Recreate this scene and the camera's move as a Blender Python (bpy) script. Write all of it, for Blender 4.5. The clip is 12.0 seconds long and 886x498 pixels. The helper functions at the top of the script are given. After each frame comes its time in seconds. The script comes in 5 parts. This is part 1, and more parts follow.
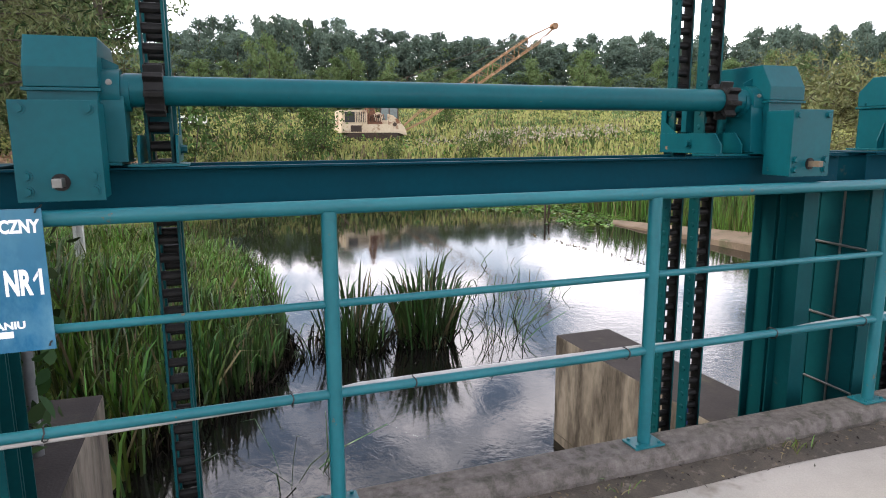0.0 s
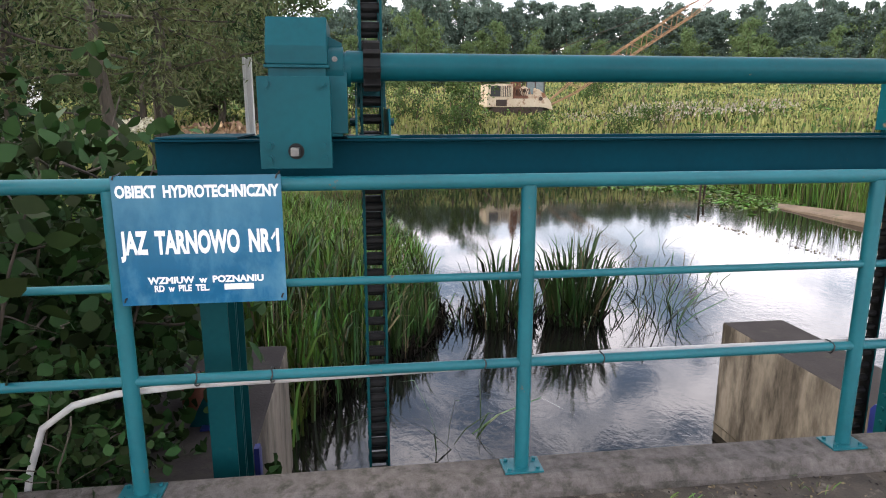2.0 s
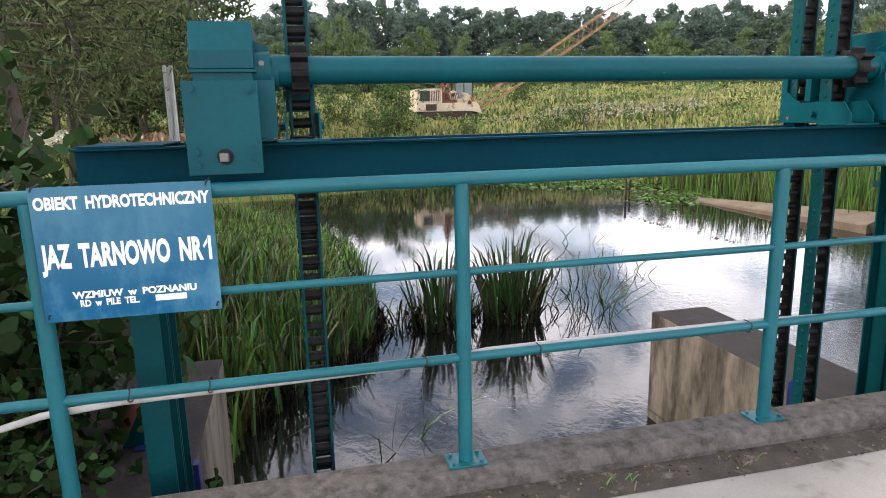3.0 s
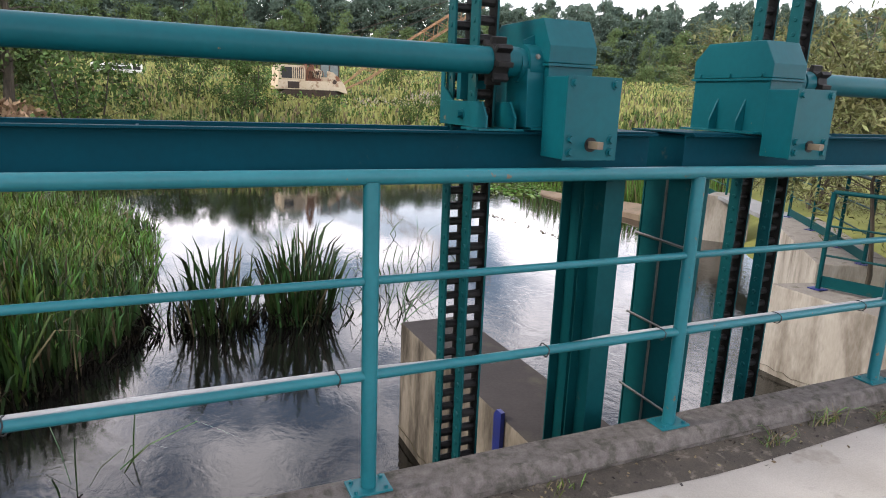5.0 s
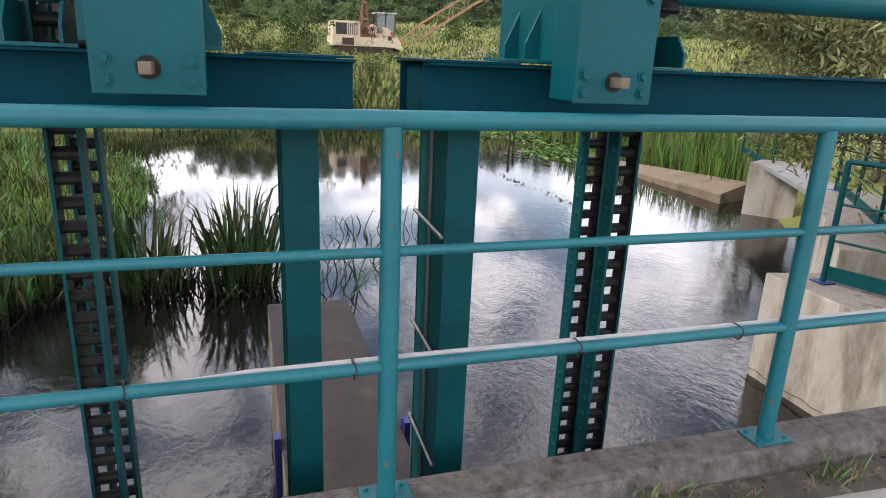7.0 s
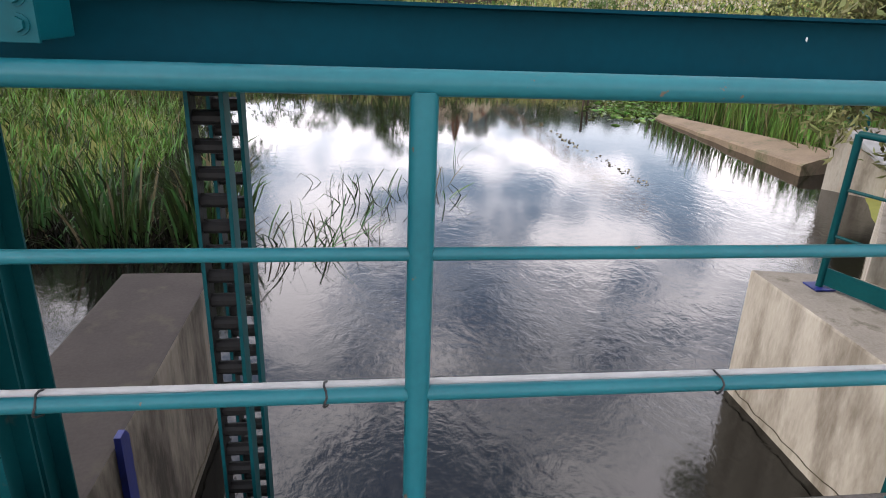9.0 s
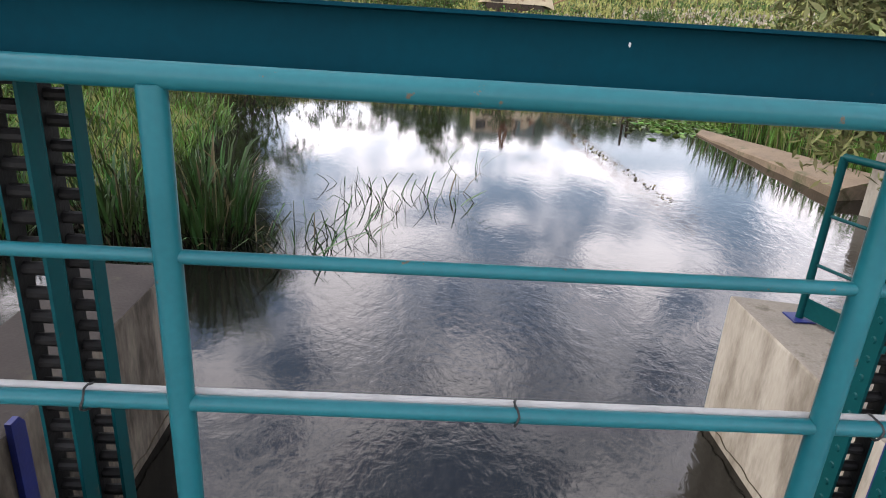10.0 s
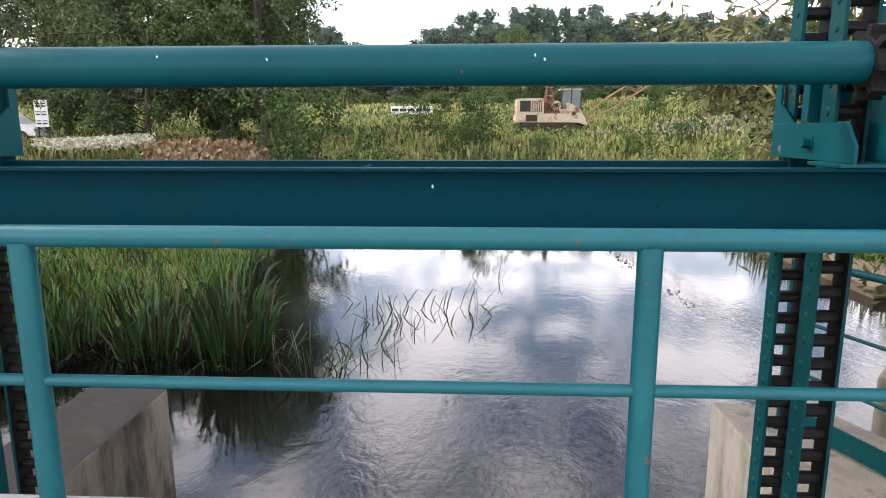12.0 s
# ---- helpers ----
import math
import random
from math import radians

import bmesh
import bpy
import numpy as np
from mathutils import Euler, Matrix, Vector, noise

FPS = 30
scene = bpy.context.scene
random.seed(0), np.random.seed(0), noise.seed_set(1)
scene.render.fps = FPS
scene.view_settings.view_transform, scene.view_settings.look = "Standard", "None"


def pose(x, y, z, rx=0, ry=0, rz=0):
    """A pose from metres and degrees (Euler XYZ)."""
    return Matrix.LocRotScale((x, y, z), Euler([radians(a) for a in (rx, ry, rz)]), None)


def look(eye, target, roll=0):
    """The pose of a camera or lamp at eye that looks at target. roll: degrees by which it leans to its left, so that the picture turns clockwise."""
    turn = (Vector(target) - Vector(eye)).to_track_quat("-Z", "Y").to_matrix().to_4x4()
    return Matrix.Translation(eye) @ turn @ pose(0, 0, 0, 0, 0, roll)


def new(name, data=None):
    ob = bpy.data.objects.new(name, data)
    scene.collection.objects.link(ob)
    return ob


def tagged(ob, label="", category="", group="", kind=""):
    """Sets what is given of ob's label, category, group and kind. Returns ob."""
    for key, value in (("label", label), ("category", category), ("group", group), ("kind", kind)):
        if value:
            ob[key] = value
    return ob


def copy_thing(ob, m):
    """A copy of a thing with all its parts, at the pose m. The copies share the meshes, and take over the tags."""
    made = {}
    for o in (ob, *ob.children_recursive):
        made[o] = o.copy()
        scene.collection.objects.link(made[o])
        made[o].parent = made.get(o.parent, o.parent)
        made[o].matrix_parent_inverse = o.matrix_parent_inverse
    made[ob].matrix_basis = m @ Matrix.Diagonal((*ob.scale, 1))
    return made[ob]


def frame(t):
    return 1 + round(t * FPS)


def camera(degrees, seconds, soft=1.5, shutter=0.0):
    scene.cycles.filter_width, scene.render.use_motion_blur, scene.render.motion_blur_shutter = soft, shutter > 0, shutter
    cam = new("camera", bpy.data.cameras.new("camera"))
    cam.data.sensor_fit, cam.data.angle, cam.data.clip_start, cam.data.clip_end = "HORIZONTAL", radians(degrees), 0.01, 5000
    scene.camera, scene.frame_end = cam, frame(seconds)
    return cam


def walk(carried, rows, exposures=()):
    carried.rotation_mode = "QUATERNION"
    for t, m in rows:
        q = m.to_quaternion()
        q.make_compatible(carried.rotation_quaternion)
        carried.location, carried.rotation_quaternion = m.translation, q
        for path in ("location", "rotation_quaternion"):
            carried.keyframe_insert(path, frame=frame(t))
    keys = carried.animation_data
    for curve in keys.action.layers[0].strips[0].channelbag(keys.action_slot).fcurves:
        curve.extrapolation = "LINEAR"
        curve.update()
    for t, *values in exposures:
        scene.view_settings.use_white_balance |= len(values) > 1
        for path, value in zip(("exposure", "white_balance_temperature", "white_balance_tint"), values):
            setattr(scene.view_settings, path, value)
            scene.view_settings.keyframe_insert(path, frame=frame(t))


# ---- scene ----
cam = camera(69.2, 12.0, soft=1.0)
PATH = [
    (0, (0.63, -2.187, 1.334), (1.296, -0.332, 0.99), -0.3),
    (0.5, (0.611, -2.18, 1.333), (1.196, -0.302, 0.971), -0.4),
    (1, (0.578, -2.172, 1.329), (1.026, -0.261, 0.949), 0.1),
    (1.5, (0.507, -2.176, 1.329), (0.793, -0.234, 0.943), 0.7),
    (2, (0.411, -2.18, 1.334), (0.665, -0.241, 0.916), 0.0),
    (2.5, (0.35, -2.212, 1.329), (0.685, -0.281, 0.931), -0.5),
    (3, (0.406, -2.211, 1.32), (0.856, -0.304, 0.915), -1.3),
    (3.5, (0.643, -2.195, 1.296), (1.213, -0.343, 0.802), -1.2),
    (5.3, (1.962, -1.875, 1.351), (2.764, -0.1, 0.899), 2.4),
    (5.5, (2.111, -1.829, 1.312), (2.9, -0.054, 0.835), 2.6),
    (6, (2.546, -1.707, 1.302), (3.318, 0.07, 0.808), 2.4),
    (6.5, (2.968, -1.669, 1.291), (3.653, 0.12, 0.716), 1.5),
    (7, (3.365, -1.575, 1.256), (3.938, 0.253, 0.681), 2.4),
    (7.5, (3.81, -1.434, 1.237), (4.431, 0.335, 0.538), 2.5),
    (7.7, (4.01, -1.403, 1.219), (4.587, 0.388, 0.543), 2.2),
    (9.5, (5.279, -1.174, 1.245), (5.437, 0.684, 0.519), 3.2),
    (10, (5.569, -1.164, 1.242), (5.65, 0.706, 0.536), 3.7),
    (10.5, (5.802, -1.143, 1.242), (5.756, 0.707, 0.485), 2.1),
    (11, (6.002, -1.232, 1.282), (5.933, 0.684, 0.71), 2.7),
    (11.5, (6.114, -1.34, 1.332), (5.999, 0.621, 0.96), -0.6),
    (12, (6.101, -1.362, 1.335), (6.003, 0.601, 0.963), -0.1),
]
walk(cam, [(t, look(eye, target, roll)) for t, eye, target, roll in PATH], exposures=[(0.0, 0.36, 6420, 10), (12.0, 0.36, 6420, 10)])

# ---- light ----
world = bpy.data.worlds.new("world")
scene.world = world
world.use_nodes = True
wt = world.node_tree
wt.nodes.clear()
SUN_EL, SUN_AZ = 38.0, 285.0
w_out = wt.nodes.new("ShaderNodeOutputWorld")
w_bg = wt.nodes.new("ShaderNodeBackground")
w_sky = wt.nodes.new("ShaderNodeTexSky")
w_sky.sky_type = "NISHITA"
w_sky.sun_disc = False
w_sky.sun_elevation = radians(SUN_EL)
w_sky.sun_rotation = radians(SUN_AZ)
w_gain = wt.nodes.new("ShaderNodeMix")
w_gain.data_type = "RGBA"
w_gain.blend_type = "MULTIPLY"
w_gain.inputs[0].default_value = 1.0
w_gain.inputs[7].default_value = (1.0, 1.0, 1.0, 1)
w_co = wt.nodes.new("ShaderNodeTexCoord")
w_map = wt.nodes.new("ShaderNodeMapping")
w_map.inputs["Scale"].default_value = (1.0, 1.0, 2.2)
w_noise = wt.nodes.new("ShaderNodeTexNoise")
w_noise.inputs["Scale"].default_value = 6.2
w_noise.inputs["Detail"].default_value = 7.0
w_noise.inputs["Roughness"].default_value = 0.6
w_ramp = wt.nodes.new("ShaderNodeValToRGB")
w_ramp.color_ramp.elements[0].position = 0.43
w_ramp.color_ramp.elements[1].position = 0.57
w_ramp.color_ramp.elements[0].color = (0.05, 0.05, 0.05, 1)
w_cloud = wt.nodes.new("ShaderNodeMix")
w_cloud.data_type = "RGBA"
w_cloud.inputs[7].default_value = (15.5, 14.5, 15.1, 1)
wt.links.new(w_co.outputs["Generated"], w_map.inputs["Vector"])
wt.links.new(w_map.outputs["Vector"], w_noise.inputs["Vector"])
wt.links.new(w_noise.outputs["Fac"], w_ramp.inputs["Fac"])
w_sep = wt.nodes.new("ShaderNodeSeparateXYZ")
wt.links.new(w_co.outputs["Generated"], w_sep.inputs[0])
w_low = wt.nodes.new("ShaderNodeMapRange")
w_low.inputs["From Min"].default_value, w_low.inputs["From Max"].default_value = 0.24, 0.04
w_low.inputs["To Min"].default_value, w_low.inputs["To Max"].default_value = 0.0, 1.0
wt.links.new(w_sep.outputs["Z"], w_low.inputs["Value"])
w_max = wt.nodes.new("ShaderNodeMath")
w_max.operation = "MAXIMUM"
wt.links.new(w_low.outputs[0], w_max.inputs[0])
wt.links.new(w_ramp.outputs["Color"], w_max.inputs[1])
wt.links.new(w_max.outputs[0], w_cloud.inputs[0])
wt.links.new(w_sky.outputs["Color"], w_gain.inputs[6])
wt.links.new(w_gain.outputs[2], w_cloud.inputs[6])
w_haze = wt.nodes.new("ShaderNodeMapRange")
w_haze.interpolation_type = "SMOOTHSTEP"
w_haze.inputs["From Min"].default_value, w_haze.inputs["From Max"].default_value = 0.66, 0.16
w_haze.inputs["To Min"].default_value, w_haze.inputs["To Max"].default_value = 1.05, 1.6
wt.links.new(w_sep.outputs["Z"], w_haze.inputs["Value"])
w_mul = wt.nodes.new("ShaderNodeVectorMath")
w_mul.operation = "SCALE"
wt.links.new(w_cloud.outputs[2], w_mul.inputs[0])
wt.links.new(w_haze.outputs[0], w_mul.inputs["Scale"])
wt.links.new(w_mul.outputs[0], w_bg.inputs["Color"])
w_bg.inputs["Strength"].default_value = 0.14
wt.links.new(w_bg.outputs["Background"], w_out.inputs["Surface"])

sun_data = bpy.data.lights.new("sun", "SUN")
sun_data.energy = 2.4
sun_data.angle = radians(12)
sun_data.color = (1.0, 0.89, 0.74)
sun = new("sun", sun_data)
# the sky's rotation runs clockwise from north (+y)
_a, _e = radians(SUN_AZ), radians(SUN_EL)
sun_dir = Vector((math.sin(_a) * math.cos(_e), math.cos(_a) * math.cos(_e), math.sin(_e)))
sun.matrix_world = look(sun_dir * 60, (0, 0, 0))

# ---- materials ----
def material(name, base, second=None, rough=0.6, metal=0.0, scale=6.0, fine=60.0, mix=0.5, bump=0.15, spec=0.5,
             stain=None, stain_at=(0.6, 0.75), stain_scale=3.0, per_object=0.0, island=0.0, stretch=(1, 1, 1), coords="Object",
             sheen_rough=0.0, trans=0.0, bump_dist=0.01):
    """A two-scale procedural surface: broad blotches between two colours, fine grain, relief, and stains of a third colour."""
    m = bpy.data.materials.new(name)
    m.use_nodes = True
    nt = m.node_tree
    b = nt.nodes["Principled BSDF"]
    second = second or tuple(c * 0.75 for c in base)
    co = nt.nodes.new("ShaderNodeTexCoord")
    mp = nt.nodes.new("ShaderNodeMapping")
    mp.inputs["Scale"].default_value = stretch
    nt.links.new(co.outputs[coords], mp.inputs["Vector"])
    n1 = nt.nodes.new("ShaderNodeTexNoise")
    n1.inputs["Scale"].default_value, n1.inputs["Detail"].default_value = scale, 5
    n2 = nt.nodes.new("ShaderNodeTexNoise")
    n2.inputs["Scale"].default_value, n2.inputs["Detail"].default_value = fine, 3
    for n in (n1, n2):
        nt.links.new(mp.outputs["Vector"], n.inputs["Vector"])
    add = nt.nodes.new("ShaderNodeMath")
    add.operation = "MULTIPLY_ADD"
    add.inputs[1].default_value = 0.4
    nt.links.new(n2.outputs["Fac"], add.inputs[0])
    sub = nt.nodes.new("ShaderNodeMath")
    sub.operation = "SUBTRACT"
    sub.inputs[1].default_value = 0.2
    nt.links.new(n1.outputs["Fac"], sub.inputs[0])
    nt.links.new(sub.outputs[0], add.inputs[2])
    ramp = nt.nodes.new("ShaderNodeValToRGB")
    ramp.color_ramp.elements[0].position, ramp.color_ramp.elements[1].position = 0.5 - mix / 2, 0.5 + mix / 2
    ramp.color_ramp.elements[0].color, ramp.color_ramp.elements[1].color = (*second, 1), (*base, 1)
    nt.links.new(add.outputs[0], ramp.inputs["Fac"])
    colour = ramp.outputs["Color"]
    if stain:
        n3 = nt.nodes.new("ShaderNodeTexNoise")
        n3.inputs["Scale"].default_value, n3.inputs["Detail"].default_value, n3.inputs["Roughness"].default_value = stain_scale, 8, 0.65
        nt.links.new(mp.outputs["Vector"], n3.inputs["Vector"])
        r3 = nt.nodes.new("ShaderNodeValToRGB")
        r3.color_ramp.elements[0].position, r3.color_ramp.elements[1].position = stain_at
        nt.links.new(n3.outputs["Fac"], r3.inputs["Fac"])
        mx = nt.nodes.new("ShaderNodeMix")
        mx.data_type = "RGBA"
        mx.inputs[7].default_value = (*stain, 1)
        nt.links.new(r3.outputs["Color"], mx.inputs[0])
        nt.links.new(colour, mx.inputs[6])
        colour = mx.outputs[2]
    if per_object or island:
        hs = nt.nodes.new("ShaderNodeHueSaturation")
        mr = nt.nodes.new("ShaderNodeMapRange")
        amount = per_object or island
        mr.inputs["To Min"].default_value, mr.inputs["To Max"].default_value = 1 - amount, 1 + amount
        mh = nt.nodes.new("ShaderNodeMapRange")
        mh.inputs["To Min"].default_value, mh.inputs["To Max"].default_value = 0.5 - amount * 0.06, 0.5 + amount * 0.05
        if per_object:
            src = nt.nodes.new("ShaderNodeObjectInfo").outputs["Random"]
        else:
            src = nt.nodes.new("ShaderNodeNewGeometry").outputs["Random Per Island"]
        nt.links.new(src, mr.inputs["Value"])
        nt.links.new(src, mh.inputs["Value"])
        nt.links.new(mr.outputs[0], hs.inputs["Value"])
        nt.links.new(mh.outputs[0], hs.inputs["Hue"])
        nt.links.new(colour, hs.inputs["Color"])
        colour = hs.outputs["Color"]
    nt.links.new(colour, b.inputs["Base Color"])
    rr = nt.nodes.new("ShaderNodeMapRange")
    rr.inputs["To Min"].default_value, rr.inputs["To Max"].default_value = max(0.02, rough - 0.12), min(1, rough + 0.12)
    nt.links.new(n1.outputs["Fac"], rr.inputs["Value"])
    nt.links.new(rr.outputs[0], b.inputs["Roughness"])
    b.inputs["Metallic"].default_value = metal
    b.inputs["Specular IOR Level"].default_value = spec
    if bump:
        bp = nt.nodes.new("ShaderNodeBump")
        bp.inputs["Strength"].default_value = bump
        bp.inputs["Distance"].default_value = bump_dist
        nt.links.new(add.outputs[0], bp.inputs["Height"])
        nt.links.new(bp.outputs["Normal"], b.inputs["Normal"])
    if trans:
        tr = nt.nodes.new("ShaderNodeBsdfTranslucent")
        nt.links.new(colour, tr.inputs["Color"])
        ms = nt.nodes.new("ShaderNodeMixShader")
        ms.inputs[0].default_value = trans
        nt.links.new(b.outputs[0], ms.inputs[1])
        nt.links.new(tr.outputs[0], ms.inputs[2])
        nt.links.new(ms.outputs[0], nt.nodes["Material Output"].inputs["Surface"])
    return m


TEAL = material("teal_paint", (0.002, 0.075, 0.091), (0.002, 0.055, 0.069), rough=0.40, spec=0.16, scale=2.5, fine=40, bump=0.05,
                stain=(0.16, 0.10, 0.06), stain_at=(0.70, 0.715), stain_scale=14)
TEAL_RAIL = material("teal_rail_paint", (0.011, 0.124, 0.148), (0.008, 0.092, 0.112), rough=0.36, spec=0.32, scale=3, fine=50, bump=0.05,
                     stain=(0.12, 0.085, 0.06), stain_at=(0.665, 0.68), stain_scale=16)
# darker copy of the teal: the beams' shade is in the colour
TEAL_SHADE = material("teal_shade_paint", (0.001, 0.037, 0.055), (0.001, 0.027, 0.041), rough=0.6, spec=0.05, scale=2.5, fine=40, bump=0.06,
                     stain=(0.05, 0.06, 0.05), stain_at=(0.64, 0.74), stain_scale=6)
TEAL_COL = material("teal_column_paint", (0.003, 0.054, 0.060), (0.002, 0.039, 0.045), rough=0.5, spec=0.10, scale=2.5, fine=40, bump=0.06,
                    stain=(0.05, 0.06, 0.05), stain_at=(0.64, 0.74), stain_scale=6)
GREASE = material("greased_steel", (0.014, 0.014, 0.014), (0.006, 0.006, 0.006), rough=0.5, spec=0.15, scale=14, fine=90, bump=0.3)
STEEL = material("worn_steel", (0.20, 0.20, 0.19), (0.11, 0.11, 0.10), rough=0.45, metal=0.7, scale=8, fine=80, bump=0.2)
BRASS = material("worn_brass_steel", (0.17, 0.135, 0.09), (0.10, 0.08, 0.06), rough=0.6, metal=0.3, scale=20, fine=120, bump=0.2)
CONCRETE = material("old_concrete", (0.42, 0.39, 0.345), (0.25, 0.225, 0.19), rough=0.9, scale=2.2, fine=45, bump=0.6,
                    stain=(0.085, 0.066, 0.046), stain_at=(0.46, 0.72), stain_scale=3.4, stretch=(1, 1, 0.28))
CONCRETE_PIER = material("stained_pier_concrete", (0.25, 0.218, 0.175), (0.130, 0.110, 0.085), rough=0.9, scale=2.2, fine=45, bump=0.6,
                         stain=(0.040, 0.032, 0.023), stain_at=(0.40, 0.57), stain_scale=3.0, stretch=(1, 1, 0.30))
MOSS = material("wet_moss_and_scum", (0.060, 0.046, 0.022), (0.022, 0.018, 0.010), rough=0.7, scale=9, fine=60, bump=0.9,
                stain=(0.10, 0.10, 0.03), stain_at=(0.58, 0.70), stain_scale=8)
CONCRETE_TOP = material("weathered_concrete_top", (0.050, 0.045, 0.044), (0.028, 0.025, 0.025), rough=0.92, spec=0.15, scale=3, fine=60, bump=0.5,
                        stain=(0.06, 0.055, 0.045), stain_at=(0.55, 0.72), stain_scale=4)
PALE_TOP = material("pale_concrete_top", (0.27, 0.25, 0.225), (0.15, 0.137, 0.12), rough=0.92, spec=0.2, scale=5, fine=70, bump=0.6,
                    stain=(0.075, 0.068, 0.05), stain_at=(0.52, 0.70), stain_scale=5)
# dead stalks, coloured near-black to carry the shade low in the reeds
LITTER_SHADE = material("reed_litter_and_shade", (0.022, 0.018, 0.012), (0.008, 0.007, 0.005), rough=0.8, spec=0.1, scale=3, fine=12, bump=0, island=0.6)
KERB = material("kerb_concrete", (0.165, 0.150, 0.138), (0.060, 0.054, 0.049), rough=0.92, spec=0.2, scale=24, fine=160, bump=1.0, mix=0.6,
                stain=(0.050, 0.048, 0.038), stain_at=(0.50, 0.66), stain_scale=13)
ROAD = material("road_surface", (0.36, 0.34, 0.31), (0.24, 0.225, 0.20), rough=0.95, scale=2.2, fine=160, bump=0.6,
                stain=(0.12, 0.10, 0.08), stain_at=(0.6, 0.75), stain_scale=2.5)
DIRT = material("gutter_dirt", (0.075, 0.062, 0.048), (0.030, 0.026, 0.020), rough=1.0, scale=10, fine=130, bump=0.9,
                stain=(0.17, 0.15, 0.12), stain_at=(0.55, 0.7), stain_scale=14)
WHITE = material("white_conduit", (0.78, 0.78, 0.76), (0.60, 0.60, 0.58), rough=0.45, scale=9, fine=50, bump=0.03,
                 stain=(0.25, 0.23, 0.20), stain_at=(0.66, 0.74), stain_scale=7)
CONDUIT = material("grey_white_conduit", (0.44, 0.44, 0.43), (0.32, 0.32, 0.31), rough=0.45, scale=9, fine=50, bump=0.03,
                   stain=(0.22, 0.20, 0.18), stain_at=(0.60, 0.72), stain_scale=7)
BLACK = material("black_plastic", (0.012, 0.012, 0.013), (0.006, 0.006, 0.006), rough=0.5, bump=0.0)
BLUE = material("blue_paint", (0.012, 0.022, 0.16), (0.008, 0.014, 0.09), rough=0.5, scale=9, fine=60, bump=0.2)
GREY_BOX = material("grey_enamel", (0.45, 0.46, 0.43), (0.34, 0.35, 0.33), rough=0.5, scale=5, fine=60, bump=0.05,
                    stain=(0.10, 0.09, 0.08), stain_at=(0.62, 0.74), stain_scale=6)
GREY_POST = material("galvanised_post", (0.22, 0.23, 0.24), (0.14, 0.15, 0.16), rough=0.5, metal=0.5, scale=9, fine=60, bump=0.1)
BARK = material("bark", (0.085, 0.068, 0.05), (0.03, 0.025, 0.02), rough=0.95, scale=5, fine=40, bump=0.8, stretch=(1, 1, 0.25), per_object=0.2)
PINE_BARK = material("pine_bark", (0.20, 0.12, 0.075), (0.08, 0.055, 0.04), rough=0.95, scale=3, fine=20, bump=0.6, stretch=(1, 1, 0.3), per_object=0.25)
LEAF_WILLOW = material("willow_leaves", (0.150, 0.165, 0.066), (0.060, 0.080, 0.028), rough=0.6, spec=0.25, scale=0.6, fine=4, bump=0, island=0.5, trans=0.12)
LEAF_YELLOW = material("yellowing_willow_leaves", (0.235, 0.235, 0.100), (0.100, 0.115, 0.042), rough=0.55, spec=0.25, scale=0.8, fine=6, bump=0, island=0.5, trans=0.2)
# leaves on the shaded west bank: the deep shade is in the green
LEAF_SHADED = material("shaded_leaves", (0.030, 0.056, 0.018), (0.012, 0.028, 0.010), rough=0.65, spec=0.08, scale=0.5, fine=4, bump=0, island=0.5, trans=0.1)
# paler leaf greens for plants in the open: sunlight is in the colour
LEAF_MEADOW = material("meadow_bush_leaves", (0.085, 0.135, 0.038), (0.040, 0.072, 0.020), rough=0.65, spec=0.12, scale=2, fine=12, bump=0, island=0.5, trans=0.12)
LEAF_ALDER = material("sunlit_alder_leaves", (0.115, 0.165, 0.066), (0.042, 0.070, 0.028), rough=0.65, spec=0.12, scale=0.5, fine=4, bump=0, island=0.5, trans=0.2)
# bramble green, darkened for the shade it stands in
LEAF_BUSH = material("shaded_bush_leaves", (0.030, 0.060, 0.016), (0.012, 0.028, 0.008), rough=0.55, spec=0.10, scale=2, fine=12, bump=0, island=0.6, trans=0.1)
# far wood greens, paled and blued so the colour holds the haze
LEAF_FOREST = material("hazed_forest_leaves", (0.170, 0.230, 0.098), (0.090, 0.138, 0.058), rough=0.8, spec=0.15, scale=0.12, fine=1.2, bump=0, island=0.35, per_object=0.0, trans=0.3)
LEAF_PINE = material("hazed_pine_needles", (0.160, 0.215, 0.168), (0.092, 0.136, 0.110), rough=0.8, spec=0.15, scale=0.15, fine=1.5, bump=0, island=0.35, trans=0.4)
REED = material("reed_blades", (0.125, 0.205, 0.036), (0.032, 0.068, 0.013), rough=0.45, spec=0.35, scale=1.2, fine=8, bump=0, island=0.8, trans=0.10)
REED_DARK = material("bulrush_blades", (0.058, 0.112, 0.028), (0.016, 0.042, 0.011), rough=0.40, spec=0.4, scale=1.2, fine=8, bump=0, island=0.75, trans=0.08)
REED_DRY = material("dry_reeds", (0.20, 0.16, 0.085), (0.10, 0.08, 0.045), rough=0.8, scale=2, fine=9, bump=0, island=0.4, trans=0.15)
MEADOW = material("meadow_grass", (0.36, 0.355, 0.140), (0.23, 0.255, 0.085), rough=0.9, spec=0.1, scale=0.09, fine=0.7, bump=0, island=0.28, trans=0.25)
FLOWERS = material("pale_flower_heads", (0.62, 0.60, 0.48), (0.42, 0.40, 0.28), rough=0.8, scale=4, fine=30, bump=0, island=0.25)
PALE_HEADS = material("grey_seed_heads", (0.40, 0.36, 0.29), (0.27, 0.24, 0.18), rough=0.9, scale=4, fine=30, bump=0, island=0.3)
